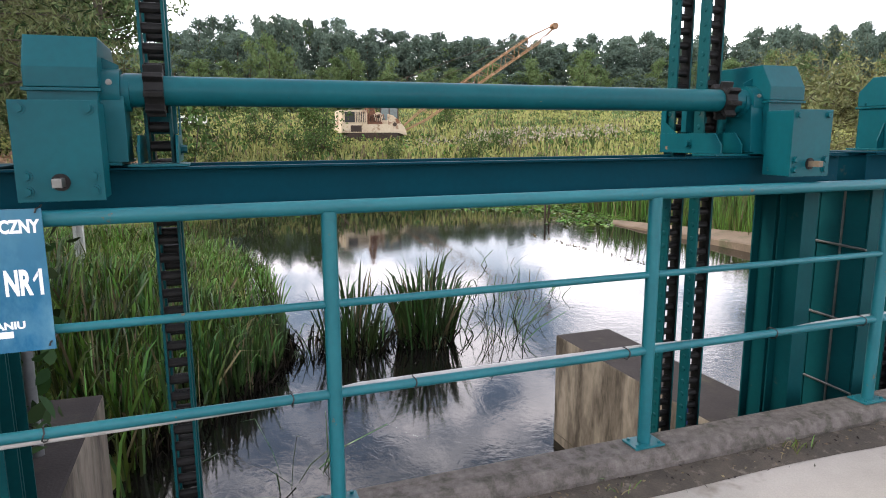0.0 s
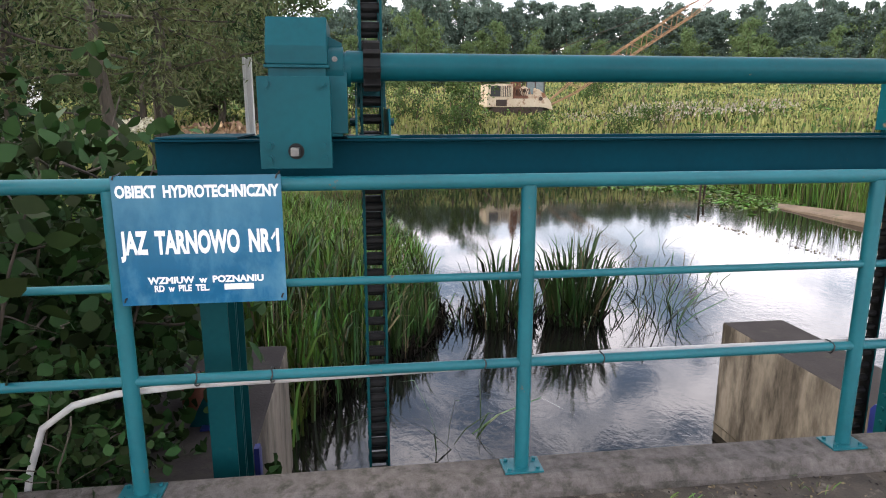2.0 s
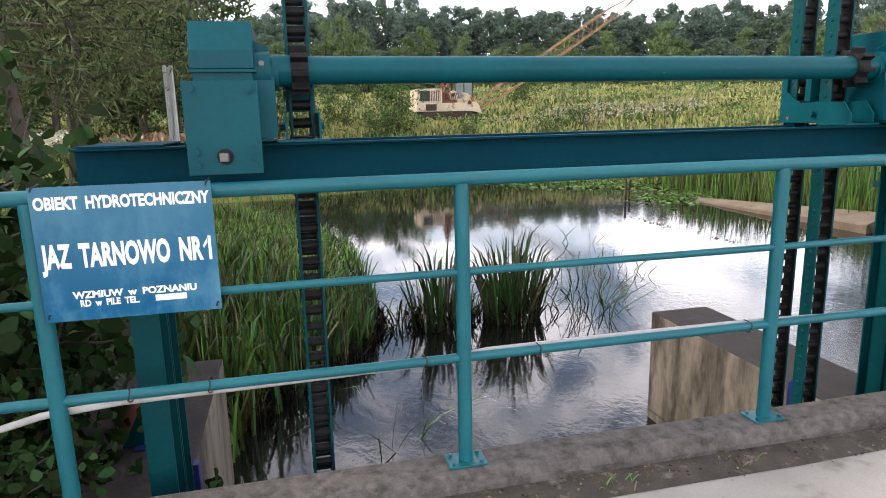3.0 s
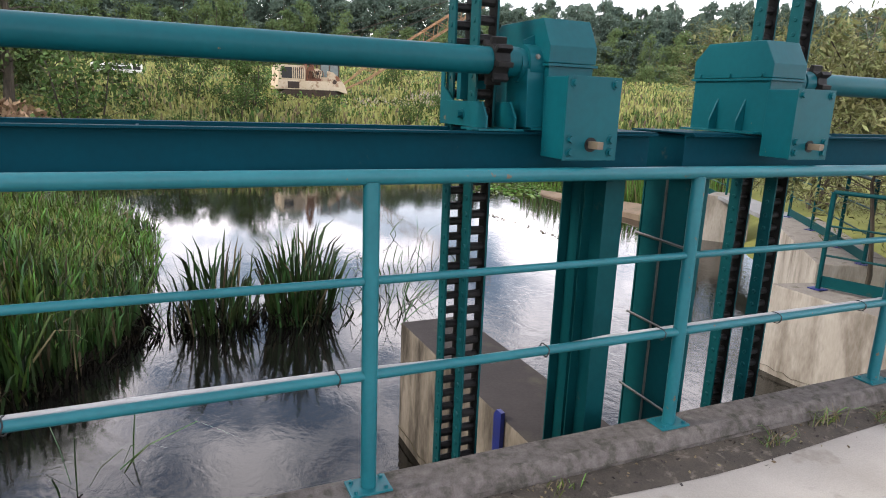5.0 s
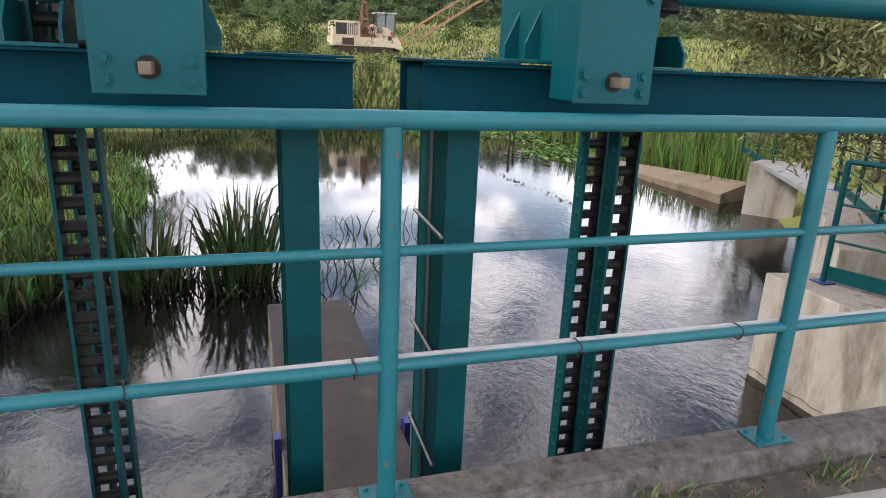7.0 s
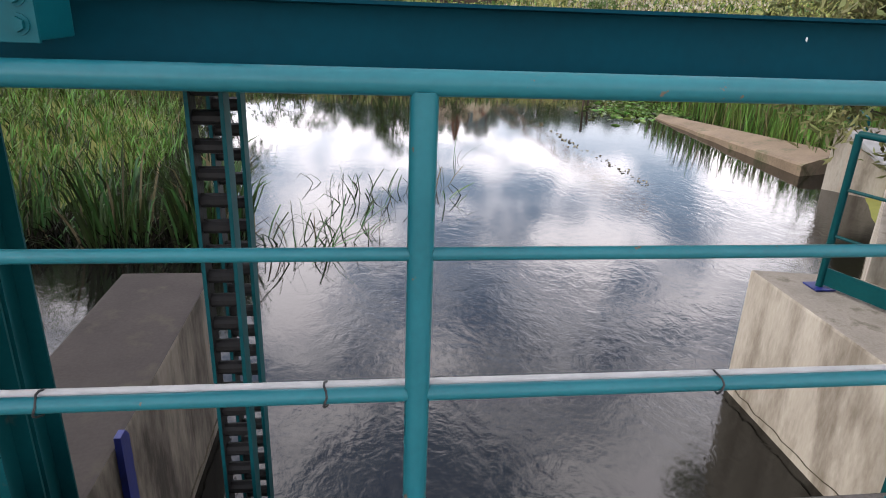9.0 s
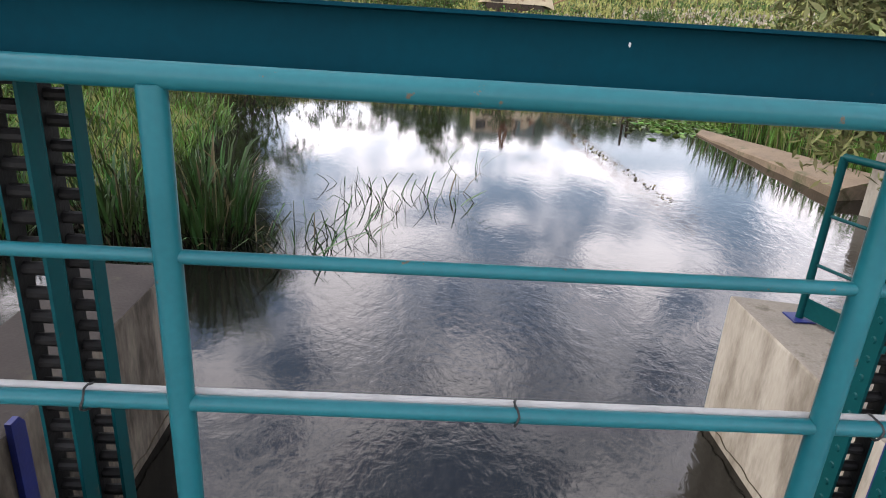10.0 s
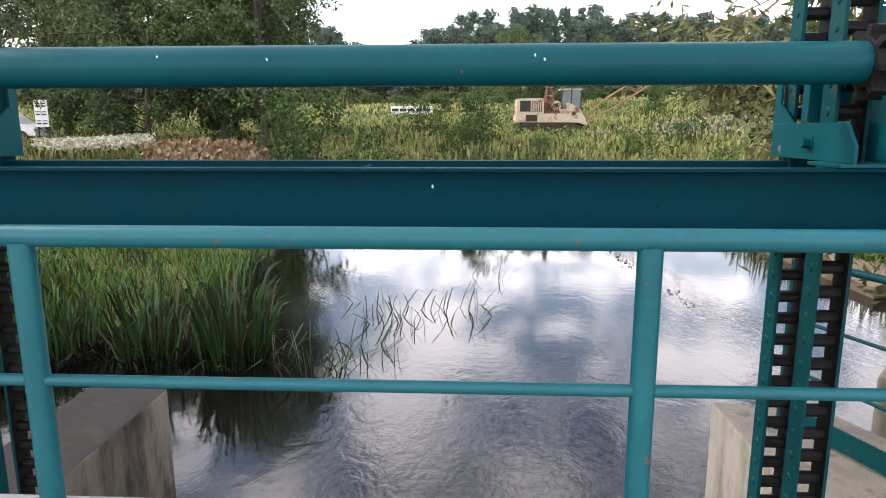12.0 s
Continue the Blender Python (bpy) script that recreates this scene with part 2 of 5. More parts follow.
SEEDHEADS = material("reddish_seed_heads", (0.36, 0.25, 0.15), (0.22, 0.14, 0.08), rough=0.8, scale=4, fine=30, bump=0, island=0.25)
GROUND = material("ground_soil_and_grass", (0.20, 0.21, 0.065), (0.10, 0.115, 0.036), rough=0.95, spec=0.1, scale=0.18, fine=5, bump=0.5,
                  stain=(0.05, 0.042, 0.028), stain_at=(0.62, 0.74), stain_scale=0.5, bump_dist=0.1)
RUST = material("rusty_old_paint", (0.62, 0.53, 0.39), (0.46, 0.36, 0.24), rough=0.75, scale=0.8, fine=9, bump=0.2,
                stain=(0.20, 0.085, 0.04), stain_at=(0.53, 0.64), stain_scale=2.0)
DARK_IRON = material("dark_rusty_iron", (0.07, 0.045, 0.03), (0.03, 0.022, 0.018), rough=0.85, scale=2, fine=20, bump=0.3)
BOOM = material("yellowed_boom_paint", (0.34, 0.21, 0.11), (0.19, 0.10, 0.05), rough=0.7, scale=1.5, fine=12, bump=0.1)
QUAY = material("mossy_rust_concrete", (0.20, 0.15, 0.105), (0.10, 0.075, 0.05), rough=0.95, scale=1.2, fine=22, bump=0.6,
                stain=(0.06, 0.07, 0.03), stain_at=(0.55, 0.68), stain_scale=1.6)
SLATE = material("grey_slab", (0.22, 0.225, 0.23), (0.15, 0.155, 0.16), rough=0.85, scale=2, fine=30, bump=0.3)

WATER = bpy.data.materials.new("river_water")
WATER.use_nodes = True
nt = WATER.node_tree
b = nt.nodes["Principled BSDF"]
b.inputs["Base Color"].default_value = (0.006, 0.006, 0.005, 1)
b.inputs["Roughness"].default_value = 0.05
b.inputs["IOR"].default_value = 1.55
co = nt.nodes.new("ShaderNodeTexCoord")
mp = nt.nodes.new("ShaderNodeMapping")
mp.inputs["Scale"].default_value = (1.0, 0.7, 1.0)
nt.links.new(co.outputs["Object"], mp.inputs["Vector"])
n1 = nt.nodes.new("ShaderNodeTexNoise")
n1.inputs["Scale"].default_value, n1.inputs["Detail"].default_value, n1.inputs["Distortion"].default_value = 3.0, 5, 1.4
n2 = nt.nodes.new("ShaderNodeTexNoise")
n2.inputs["Scale"].default_value, n2.inputs["Detail"].default_value, n2.inputs["Distortion"].default_value = 13, 5, 1.2
n3 = nt.nodes.new("ShaderNodeTexNoise")
n3.inputs["Scale"].default_value, n3.inputs["Detail"].default_value = 0.35, 2
for n in (n1, n2, n3):
    nt.links.new(mp.outputs["Vector"], n.inputs["Vector"])
calm = nt.nodes.new("ShaderNodeMapRange")
calm.inputs["From Min"].default_value, calm.inputs["From Max"].default_value = 0.40, 0.62
calm.inputs["To Min"].default_value, calm.inputs["To Max"].default_value = 0.25, 1.0
nt.links.new(n3.outputs["Fac"], calm.inputs["Value"])
h1 = nt.nodes.new("ShaderNodeMath")
h1.operation = "MULTIPLY_ADD"
h1.inputs[1].default_value = 0.5
nt.links.new(n2.outputs["Fac"], h1.inputs[0])
nt.links.new(n1.outputs["Fac"], h1.inputs[2])
h2 = nt.nodes.new("ShaderNodeMath")
h2.operation = "MULTIPLY"
nt.links.new(h1.outputs[0], h2.inputs[0])
nt.links.new(calm.outputs[0], h2.inputs[1])
# the current is lively at the gates and slow upstream
w_pos = nt.nodes.new("ShaderNodeSeparateXYZ")
nt.links.new(co.outputs["Object"], w_pos.inputs[0])
flow = nt.nodes.new("ShaderNodeMapRange")
flow.inputs["From Min"].default_value, flow.inputs["From Max"].default_value = 2.0, 11.0
flow.inputs["To Min"].default_value, flow.inputs["To Max"].default_value = 1.0, 0.12
nt.links.new(w_pos.outputs["Y"], flow.inputs["Value"])
h3 = nt.nodes.new("ShaderNodeMath")
h3.operation = "MULTIPLY"
nt.links.new(h2.outputs[0], h3.inputs[0])
nt.links.new(flow.outputs[0], h3.inputs[1])
bp = nt.nodes.new("ShaderNodeBump")
bp.inputs["Strength"].default_value = 0.18
bp.inputs["Distance"].default_value = 0.035
nt.links.new(h3.outputs[0], bp.inputs["Height"])
nt.links.new(bp.outputs["Normal"], b.inputs["Normal"])

# ---- mesh helpers ----
BASE = {}


def thing(name, at, label, category, group="", kind=""):
    """An Empty at the thing's base, to which its parts are given in world coordinates."""
    ob = new(name)
    ob.location = at
    ob.empty_display_size = 0.1
    BASE[ob] = Vector(at)
    return tagged(ob, label, category, group, kind)


def part(name, bm, mat, parent=None, label="", smooth=False):
    """One mesh object under a thing or a part; the bmesh is in world coordinates."""
    base = BASE.get(parent, Vector())
    if base.length:
        bmesh.ops.translate(bm, verts=bm.verts, vec=-base)
    me = bpy.data.meshes.new(name)
    bm.to_mesh(me)
    bm.free()
    me.materials.append(mat)
    if smooth:
        me.polygons.foreach_set("use_smooth", [True] * len(me.polygons))
        me.set_sharp_from_angle(angle=radians(40))
    ob = new(name, me)
    if parent:
        ob.parent = parent
    BASE[ob] = base
    if label:
        ob["label"] = label
    return ob


def box(bm, x0, x1, y0, y1, z0, z1, bevel=0.0):
    made = bmesh.ops.create_cube(bm, size=1, matrix=Matrix.Translation(((x0 + x1) / 2, (y0 + y1) / 2, (z0 + z1) / 2))
                                 @ Matrix.Diagonal((x1 - x0, y1 - y0, z1 - z0, 1)))
    if bevel:
        es = {e for v in made["verts"] for e in v.link_edges}
        bmesh.ops.bevel(bm, geom=list(es), offset=bevel, segments=2, affect="EDGES", profile=0.7)
    return bm


def tube(bm, a, c, r, seg=12, r2=None):
    a, c = Vector(a), Vector(c)
    d = c - a
    m = Matrix.Translation((a + c) / 2) @ d.to_track_quat("Z", "Y").to_matrix().to_4x4()
    bmesh.ops.create_cone(bm, cap_ends=True, segments=seg, radius1=r, radius2=r if r2 is None else r2, depth=d.length, matrix=m)
    return bm


def prism(bm, outline, x0, x1, axis="x", bevel=0.0):
    """An outline of (u, v) swept along an axis: x takes (y, z), y takes (x, z), z takes (x, y)."""
    def at(u, v, w):
        return {"x": (w, u, v), "y": (u, w, v), "z": (u, v, w)}[axis]
    a = [bm.verts.new(at(u, v, x0)) for u, v in outline]
    c = [bm.verts.new(at(u, v, x1)) for u, v in outline]
    n = len(outline)
    fs = [bm.faces.new(a[::-1]), bm.faces.new(c)]
    for i in range(n):
        fs.append(bm.faces.new((a[i], a[(i + 1) % n], c[(i + 1) % n], c[i])))
    bmesh.ops.recalc_face_normals(bm, faces=fs)
    if bevel:
        es = {e for f in fs for e in f.edges}
        bmesh.ops.bevel(bm, geom=list(es), offset=bevel, segments=2, affect="EDGES", profile=0.7)
    return bm


def sweep(bm, points, r, seg=8):
    """A round bar along a line of points."""
    pts = [Vector(p) for p in points]
    rings = []
    for i, p in enumerate(pts):
        d = (pts[min(i + 1, len(pts) - 1)] - pts[max(i - 1, 0)]).normalized()
        side = d.orthogonal().normalized() if i == 0 else (side - d * side.dot(d)).normalized()
        up = d.cross(side)
        rings.append([bm.verts.new(p + r * (math.cos(t) * side + math.sin(t) * up)) for t in (2 * math.pi * k / seg for k in range(seg))])
    for a, c in zip(rings, rings[1:]):
        for k in range(seg):
            bm.faces.new((a[k], a[(k + 1) % seg], c[(k + 1) % seg], c[k]))
    bm.faces.new(rings[0][::-1])
    bm.faces.new(rings[-1])
    return bm


def B():
    return bmesh.new()


def raw(name, verts, faces, mats, parent=None, index=None):
    me = bpy.data.meshes.new(name)
    me.from_pydata(verts, [], faces)
    for m in mats if isinstance(mats, (list, tuple)) else [mats]:
        me.materials.append(m)
    if index is not None:
        me.polygons.foreach_set("material_index", index)
    ob = new(name, me)
    if parent:
        ob.parent = parent
    return ob


# ---- ground, water, road ----
WATER_Z = -1.42
POSTS = (-1.76, -0.385, 1.0, 2.348, 3.714, 5.09, 6.475, 7.85)


def seg_dist(px, py, ax, ay, bx, by):
    dx, dy = bx - ax, by - ay
    t = np.clip(((px - ax) * dx + (py - ay) * dy) / (dx * dx + dy * dy), 0, 1)
    return np.hypot(px - ax - t * dx, py - ay - t * dy)


RIVER = [(-0.2, -30), (-0.2, 2.6), (0.3, 4.2), (1.3, 6.5), (1.3, 9.5), (1.5, 12.4), (0.8, 14.4), (-6, 15.8), (-30, 16.8), (-30, 20.5), (-8, 20.2), (1, 20.8), (7, 23.5),
         (13, 21.5), (15.5, 17.5), (15.8, 12.5), (13.6, 9.2), (12.8, 8.2), (11.2, 5.7), (9.6, 4.0), (8.8, 3.0), (7.7, 2.6), (7.7, -30)]


def shore(px, py):
    """Distance to the river's edge, below zero in the water."""
    d = np.full(px.shape, 1e9)
    inside = np.zeros(px.shape, bool)
    for (ax, ay), (bx, by) in zip(RIVER, RIVER[1:] + RIVER[:1]):
        d = np.minimum(d, seg_dist(px, py, ax, ay, bx, by))
        cross = ((ay > py) != (by > py)) & (px < (bx - ax) * (py - ay) / ((by - ay) or 1e-9) + ax)
        inside ^= cross
    return np.where(inside, -d, d)


def smooth(t):
    t = np.clip(t, 0, 1)
    return t * t * (3 - 2 * t)


def land(px, py):
    px, py = np.asarray(px, float), np.asarray(py, float)
    d = shore(px, py)
    far = np.interp(py, (-60, 0, 12, 18, 24, 30, 40, 60, 85, 140, 210, 260, 320, 420, 3000), (-0.6, -0.6, -0.8, -0.4, 0.0, 0.6, 1.6, 3.0, 4.6, 5.8, 7.8, 15.0, 24.0, 34.0, 34.0))
    # east of the bend the far bank is low and climbs evenly to the meadow
    low = np.interp(py, (12, 18, 24, 30, 40), (-0.8, -1.05, -0.95, 0.0, 1.6))
    east = smooth((px + 3) / 5) * smooth((30 - px) / 12)
    far = np.where((py > 12) & (py < 40), far + (np.minimum(low, far) - far) * east, far)
    west = np.interp(px, (-10, 5, 30), (0.45, 0.62, 1.0))
    far = np.where(far > 0.3, 0.3 + (far - 0.3) * (west + (1 - west) * smooth((py - 80) / 80)), far)
    bank = WATER_Z - 0.05 + (far - WATER_Z + 0.05) * smooth(d / 2.4 + 0.05)
    bed = WATER_Z - 0.05 - 0.8 * smooth(-d / 2.0)
    h = np.where(d > 0, bank, bed)
    bumps = 0.10 * np.sin(px * 0.9 + 1.3 * np.sin(py * 0.6)) * np.sin(py * 0.8 + 0.7) * np.clip(d / 4, 0, 1)
    h = h + bumps
    return np.where((py < 0.05) & (d > -50) & (py > -40), np.minimum(h, -0.55), h)


def land_at(x, y):
    return float(land(np.array([x]), np.array([y]))[0])


gx = np.unique(np.concatenate([np.linspace(-14, 26, 101), -14 - np.geomspace(0.6, 1500, 40), 26 + np.geomspace(0.6, 1500, 40)]))
gy = np.unique(np.concatenate([np.linspace(-6, 32, 96), -6 - np.geomspace(1, 300, 16), 32 + np.geomspace(0.6, 2400, 50)]))
GX, GY = np.meshgrid(gx, gy)
GZ = land(GX, GY)
nx = len(gx)
gv = np.stack([GX.ravel(), GY.ravel(), GZ.ravel()], 1)
gf = [(j * nx + i, j * nx + i + 1, (j + 1) * nx + i + 1, (j + 1) * nx + i) for j in range(len(gy) - 1) for i in range(nx - 1)]
ground = raw("ground", gv.tolist(), gf, GROUND)
ground.data.polygons.foreach_set("use_smooth", [True] * len(ground.data.polygons))
tagged(ground, "uneven river banks and meadow of soil and grass", "ground", kind="structure")

water = raw("water", [(-32, -32, WATER_Z), (17, -32, WATER_Z), (17, 25, WATER_Z), (-32, 25, WATER_Z)], [(0, 1, 2, 3)], WATER)
tagged(water, "dark rippled river water reflecting a cloudy sky", "water", kind="structure")

deck = part("road", box(B(), -14, 20, -6.5, -0.10, -0.50, -0.085), ROAD)
tagged(deck, "pale worn road surface of the weir bridge", "road", kind="structure")
bm = B()
rng = random.Random(4)
n = 150
edge = [-0.26 - 0.05 * noise.noise((i * 0.21, 0, 3)) - 0.05 * noise.noise((i * 0.05, 2, 3)) for i in range(n + 1)]
top = [bm.verts.new((-14 + 34 * i / n, -0.095, -0.070)) for i in range(n + 1)]
mid = [bm.verts.new((-14 + 34 * i / n, (edge[i] - 0.1) / 2, -0.068 + 0.010 * noise.noise((i * 0.6, 1, 1)))) for i in range(n + 1)]
low = [bm.verts.new((-14 + 34 * i / n, edge[i], -0.083)) for i in range(n + 1)]
for a, c in ((top, mid), (mid, low)):
    for i in range(n):
        bm.faces.new((a[i], c[i], c[i + 1], a[i + 1]))
tagged(part("gutter_dirt", bm, DIRT, smooth=True), "strip of dark soil and grit along the kerb", "dirt", kind="structure")
bm = prism(B(), [(-0.105, -0.40), (-0.105, -0.050), (-0.080, -0.010), (-0.060, 0.0), (0.070, 0.0), (0.085, -0.012), (0.085, -0.40)], -14, 20)
bmesh.ops.bisect_edges(bm, edges=[e for e in bm.edges if abs(e.verts[0].co.x - e.verts[1].co.x) > 5], cuts=260)
bm.verts.ensure_lookup_table()
for v in bm.verts:
    if v.co.z > -0.2 and abs(v.co.x) < 13:
        k = noise.noise(v.co * 6.0) * 0.005 + noise.noise(v.co * 19.0) * 0.003
        v.co.z += min(0.0, k)
        v.co.y += k * 1.2 if v.co.y < -0.05 else 0.0
bmesh.ops.connect_verts(bm, verts=bm.verts)
tagged(part("kerb", bm, KERB), "weathered grey concrete bridge kerb with chipped edge", "kerb", kind="structure")

# ---- concrete piers and wing walls ----
def block(name, outline, z0, z1, label, mat=CONCRETE, top=PALE_TOP):
    ob = part(name, prism(B(), outline, z0, z1, axis="z", bevel=0.02), mat)
    ob.data.materials.append(top)
    for p in ob.data.polygons:
        if p.normal.z > 0.7:
            p.material_index = 1
    return tagged(ob, label, "concrete wall", kind="structure")


block("pier_middle", [(3.455, -5), (4.005, -5), (4.005, 2.69), (3.455, 2.69)], -2.6, -0.42, "stained concrete middle pier standing in the river", CONCRETE_PIER, CONCRETE_TOP)
block("abutment_west", [(-1.3, -5), (-0.17, -5), (-0.17, 2.6), (-0.52, 2.62), (-1.3, 2.2)], -2.6, -0.42, "stained concrete abutment on the river bank", CONCRETE_PIER, CONCRETE_TOP)
block("abutment_east", [(7.67, -5), (9.2, -5), (9.2, 0.6), (8.35, 2.55), (7.67, 2.69)], -2.6, -0.44, "pale concrete abutment with a water-stained foot")
block("wing_wall", [(9.0, 3.15), (11.17, 5.60), (11.75, 5.95), (12.3, 5.6), (9.9, 2.7)], -2.6, -0.43, "pale cracked concrete wing wall beside the inlet")
block("inlet_block", [(12.45, 8.30), (13.05, 8.65), (13.6, 8.2), (13.0, 7.6)], -2.6, -0.43, "pale concrete block at the end of the inlet")
ob = part("inlet_slab", prism(B(), [(12.55, 8.1), (13.0, 7.6), (11.9, 5.6), (11.25, 5.75)], -0.50, -0.425, axis="z", bevel=0.01), SLATE)
tagged(ob, "grey slab bridging the inlet between two walls", "slab", kind="structure")
def quay():
    """A low slab that sinks towards its far tip, with a broken near end."""
    bm = B()
    n = 18
    rings = []
    for i in range(n + 1):
        f = i / n
        y = 9.1 + 5.9 * f
        xl, xr = 12.62 - 0.10 * f + 0.03 * noise.noise((f * 9, 1, 2)), 13.62 - 0.85 * f
        zl, zr = -1.20 - 0.17 * f + 0.018 * noise.noise((f * 11, 5, 2)), -1.06 - 0.27 * f
        rings.append([bm.verts.new(c) for c in ((xl, y, -2.2), (xl - 0.02, y, zl - 0.03), (xl + 0.03, y, zl), (xr, y + 0.35, zr), (xr + 0.05, y + 0.35, -2.2))])
    for a, c in zip(rings, rings[1:]):
        for k in range(5):
            bm.faces.new((a[k], c[k], c[(k + 1) % 5], a[(k + 1) % 5]))
    bm.faces.new(rings[0])
    bm.faces.new(rings[-1][::-1])
    bmesh.ops.recalc_face_normals(bm, faces=bm.faces)
    return tagged(part("quay", bm, QUAY), "low reddish concrete quay edge overgrown with moss", "concrete wall", kind="structure")


quay()


def scum_line(points, seed):
    """A crust of moss and scum round the foot of a wall, with an uneven upper edge."""
    bm = B()
    rows = []
    s0 = seed * 7.3
    for (ax, ay), (bx, by) in zip(points, points[1:]):
        d = Vector((bx - ax, by - ay, 0))
        L = d.length
        d /= L
        nrm = Vector((d.y, -d.x, 0))
        m = max(2, int(L / 0.05))
        for i in range(m + 1):
            q = Vector((ax, ay, 0)) + d * (L * i / m)
            h = 0.07 + 0.05 * noise.noise(q * 2.3 + Vector((s0, 0, 0))) + 0.03 * noise.noise(q * 9.0 + Vector((s0, 3, 0)))
            t = 0.022 + 0.010 * noise.noise(q * 7.0 + Vector((0, s0, 0)))
            rows.append([bm.verts.new(q + nrm * u + Vector((0, 0, WATER_Z + v))) for u, v in ((-0.01, h), (0.005, h), (t, h * 0.45), (t + 0.012, -0.08))])
    for a, c in zip(rows, rows[1:]):
        for k in range(3):
            bm.faces.new((a[k], a[k + 1], c[k + 1], c[k]))
    bmesh.ops.recalc_face_normals(bm, faces=bm.faces)
    return tagged(part("scum_line", bm, MOSS, smooth=True), "wet brown moss and scum round the wall's foot", "moss", "scum lines", "stuff")


scum_line([(3.455, 2.69), (3.455, 0.1)][::-1], 1)
scum_line([(4.005, 2.70), (3.455, 2.70)][::-1], 2)
scum_line([(4.005, 0.1), (4.005, 2.69)][::-1], 3)
scum_line([(7.67, 0.1), (7.67, 2.69), (8.35, 2.55)], 4)
scum_line([(9.0, 3.15), (11.17, 5.60)], 5)

# ---- hoist beams and columns ----
BEAMS = ((-0.305, 3.655, (-0.15, 3.510)), (3.855, 7.73, (3.99, 7.60)))
BEAM_TOP = 1.238


def channel(bm, x0, x1, y, z0, z1, face, flange=0.055, t=0.007):
    """A channel beam whose flanges point to face (-1 towards the road, 1 away)."""
    f, w = y + face * flange, y - face * 0.006
    return prism(bm, [(w, z0), (f, z0), (f, z0 + t), (y, z0 + t * 1.6), (y, z1 - t * 1.6), (f, z1 - t), (f, z1), (w, z1)], x0, x1)


def column(parent, xc, inner):
    """A built-up column: two channels and a bright guide strip on the pier side."""
    def h_section(y0, y1):
        t, w = 0.009, 0.004
        return prism(B(), [(xc - 0.05, y0), (xc + 0.05, y0), (xc + 0.05, y0 + t), (xc + w, y0 + t), (xc + w, y1 - t), (xc + 0.05, y1 - t), (xc + 0.05, y1),
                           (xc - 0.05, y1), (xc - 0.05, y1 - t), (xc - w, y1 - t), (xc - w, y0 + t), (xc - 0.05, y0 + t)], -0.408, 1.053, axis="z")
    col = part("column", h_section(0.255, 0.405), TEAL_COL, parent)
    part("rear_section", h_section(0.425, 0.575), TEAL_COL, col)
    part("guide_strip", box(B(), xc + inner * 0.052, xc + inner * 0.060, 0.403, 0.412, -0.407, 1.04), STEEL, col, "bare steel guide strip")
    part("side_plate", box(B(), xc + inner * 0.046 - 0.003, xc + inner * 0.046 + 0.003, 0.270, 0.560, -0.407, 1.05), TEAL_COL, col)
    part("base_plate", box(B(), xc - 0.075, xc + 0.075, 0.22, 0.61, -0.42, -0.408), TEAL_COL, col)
    return col


for bx0, bx1, cols in BEAMS:
    frame_thing = thing("hoist_gantry", (bx0, 0.25, -0.42), "teal steel hoist gantry of two channels on columns, beams darkened for shade", "gantry", "hoist gantries")
    part("front_beam", channel(B(), bx0, bx1, 0.245, 1.055, BEAM_TOP, -1), TEAL_SHADE, frame_thing)
    part("rear_beam", channel(B(), bx0 + 0.005, bx1 - 0.005, 0.555, 1.055, BEAM_TOP, 1), TEAL_SHADE, frame_thing)
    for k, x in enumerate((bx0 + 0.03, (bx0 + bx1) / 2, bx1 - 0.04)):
        part("cross_plate", box(B(), x - 0.004, x + 0.004, 0.253, 0.548, 1.062, 1.228), TEAL_SHADE, frame_thing)
    for x, inner in zip(cols, (-1, 1)):
        column(frame_thing, x, inner)
    for x in (cols[0], cols[1]):
        part("top_plate", box(B(), x - 0.14, x + 0.14, 0.195, 0.60, 1.240, 1.246), TEAL_SHADE, frame_thing)

# ---- racks ----
RACKS = ((0.468, 1), (2.905, -1), (4.612, 1), (7.045, -1))
PITCH = 0.068
rung_bm = B()
tube(rung_bm, (-0.034, 0, 0), (0.034, 0, 0), 0.0185, 10)
rung_mesh = bpy.data.meshes.new("rung")
rung_bm.to_mesh(rung_mesh)
rung_bm.free()
rung_mesh.materials.append(GREASE)
rivet_bm = B()
tube(rivet_bm, (-0.0, 0, 0), (0.004, 0, 0), 0.013, 9, 0.009)
rivet_mesh = bpy.data.meshes.new("rivet")
rivet_bm.to_mesh(rivet_mesh)
rivet_bm.free()
rivet_mesh.materials.append(TEAL_COL)
for xc, side in RACKS:
    for yc in (0.365, 0.575):
        rack = thing("gate_rack", (xc, yc, -1.6), "tall greasy lantern rack with teal side bars reaching into the water", "gate rack", "gate racks")
        for sx in (-1, 1):
            bar = part("side_bar", box(B(), xc + sx * 0.039 - 0.005, xc + sx * 0.039 + 0.005, yc - 0.034, yc + 0.034, -1.6, 3.1, 0.0015), TEAL_COL, rack)
            bar.data.materials.append(GREASE)
            for poly in bar.data.polygons:
                # grease covers the inner face
                if poly.normal.x * sx < -0.5:
                    poly.material_index = 1
        z = -1.55
        while z < 2.6:
            o = new("rung", rung_mesh)
            o.parent = rack
            o.location = (0, 0, z + 1.6)
            o = new("rivet", rivet_mesh)
            o.parent = rack
            o.matrix_local = pose(-0.044, 0, z + 1.6, 0, 0, 180)
            z += PITCH

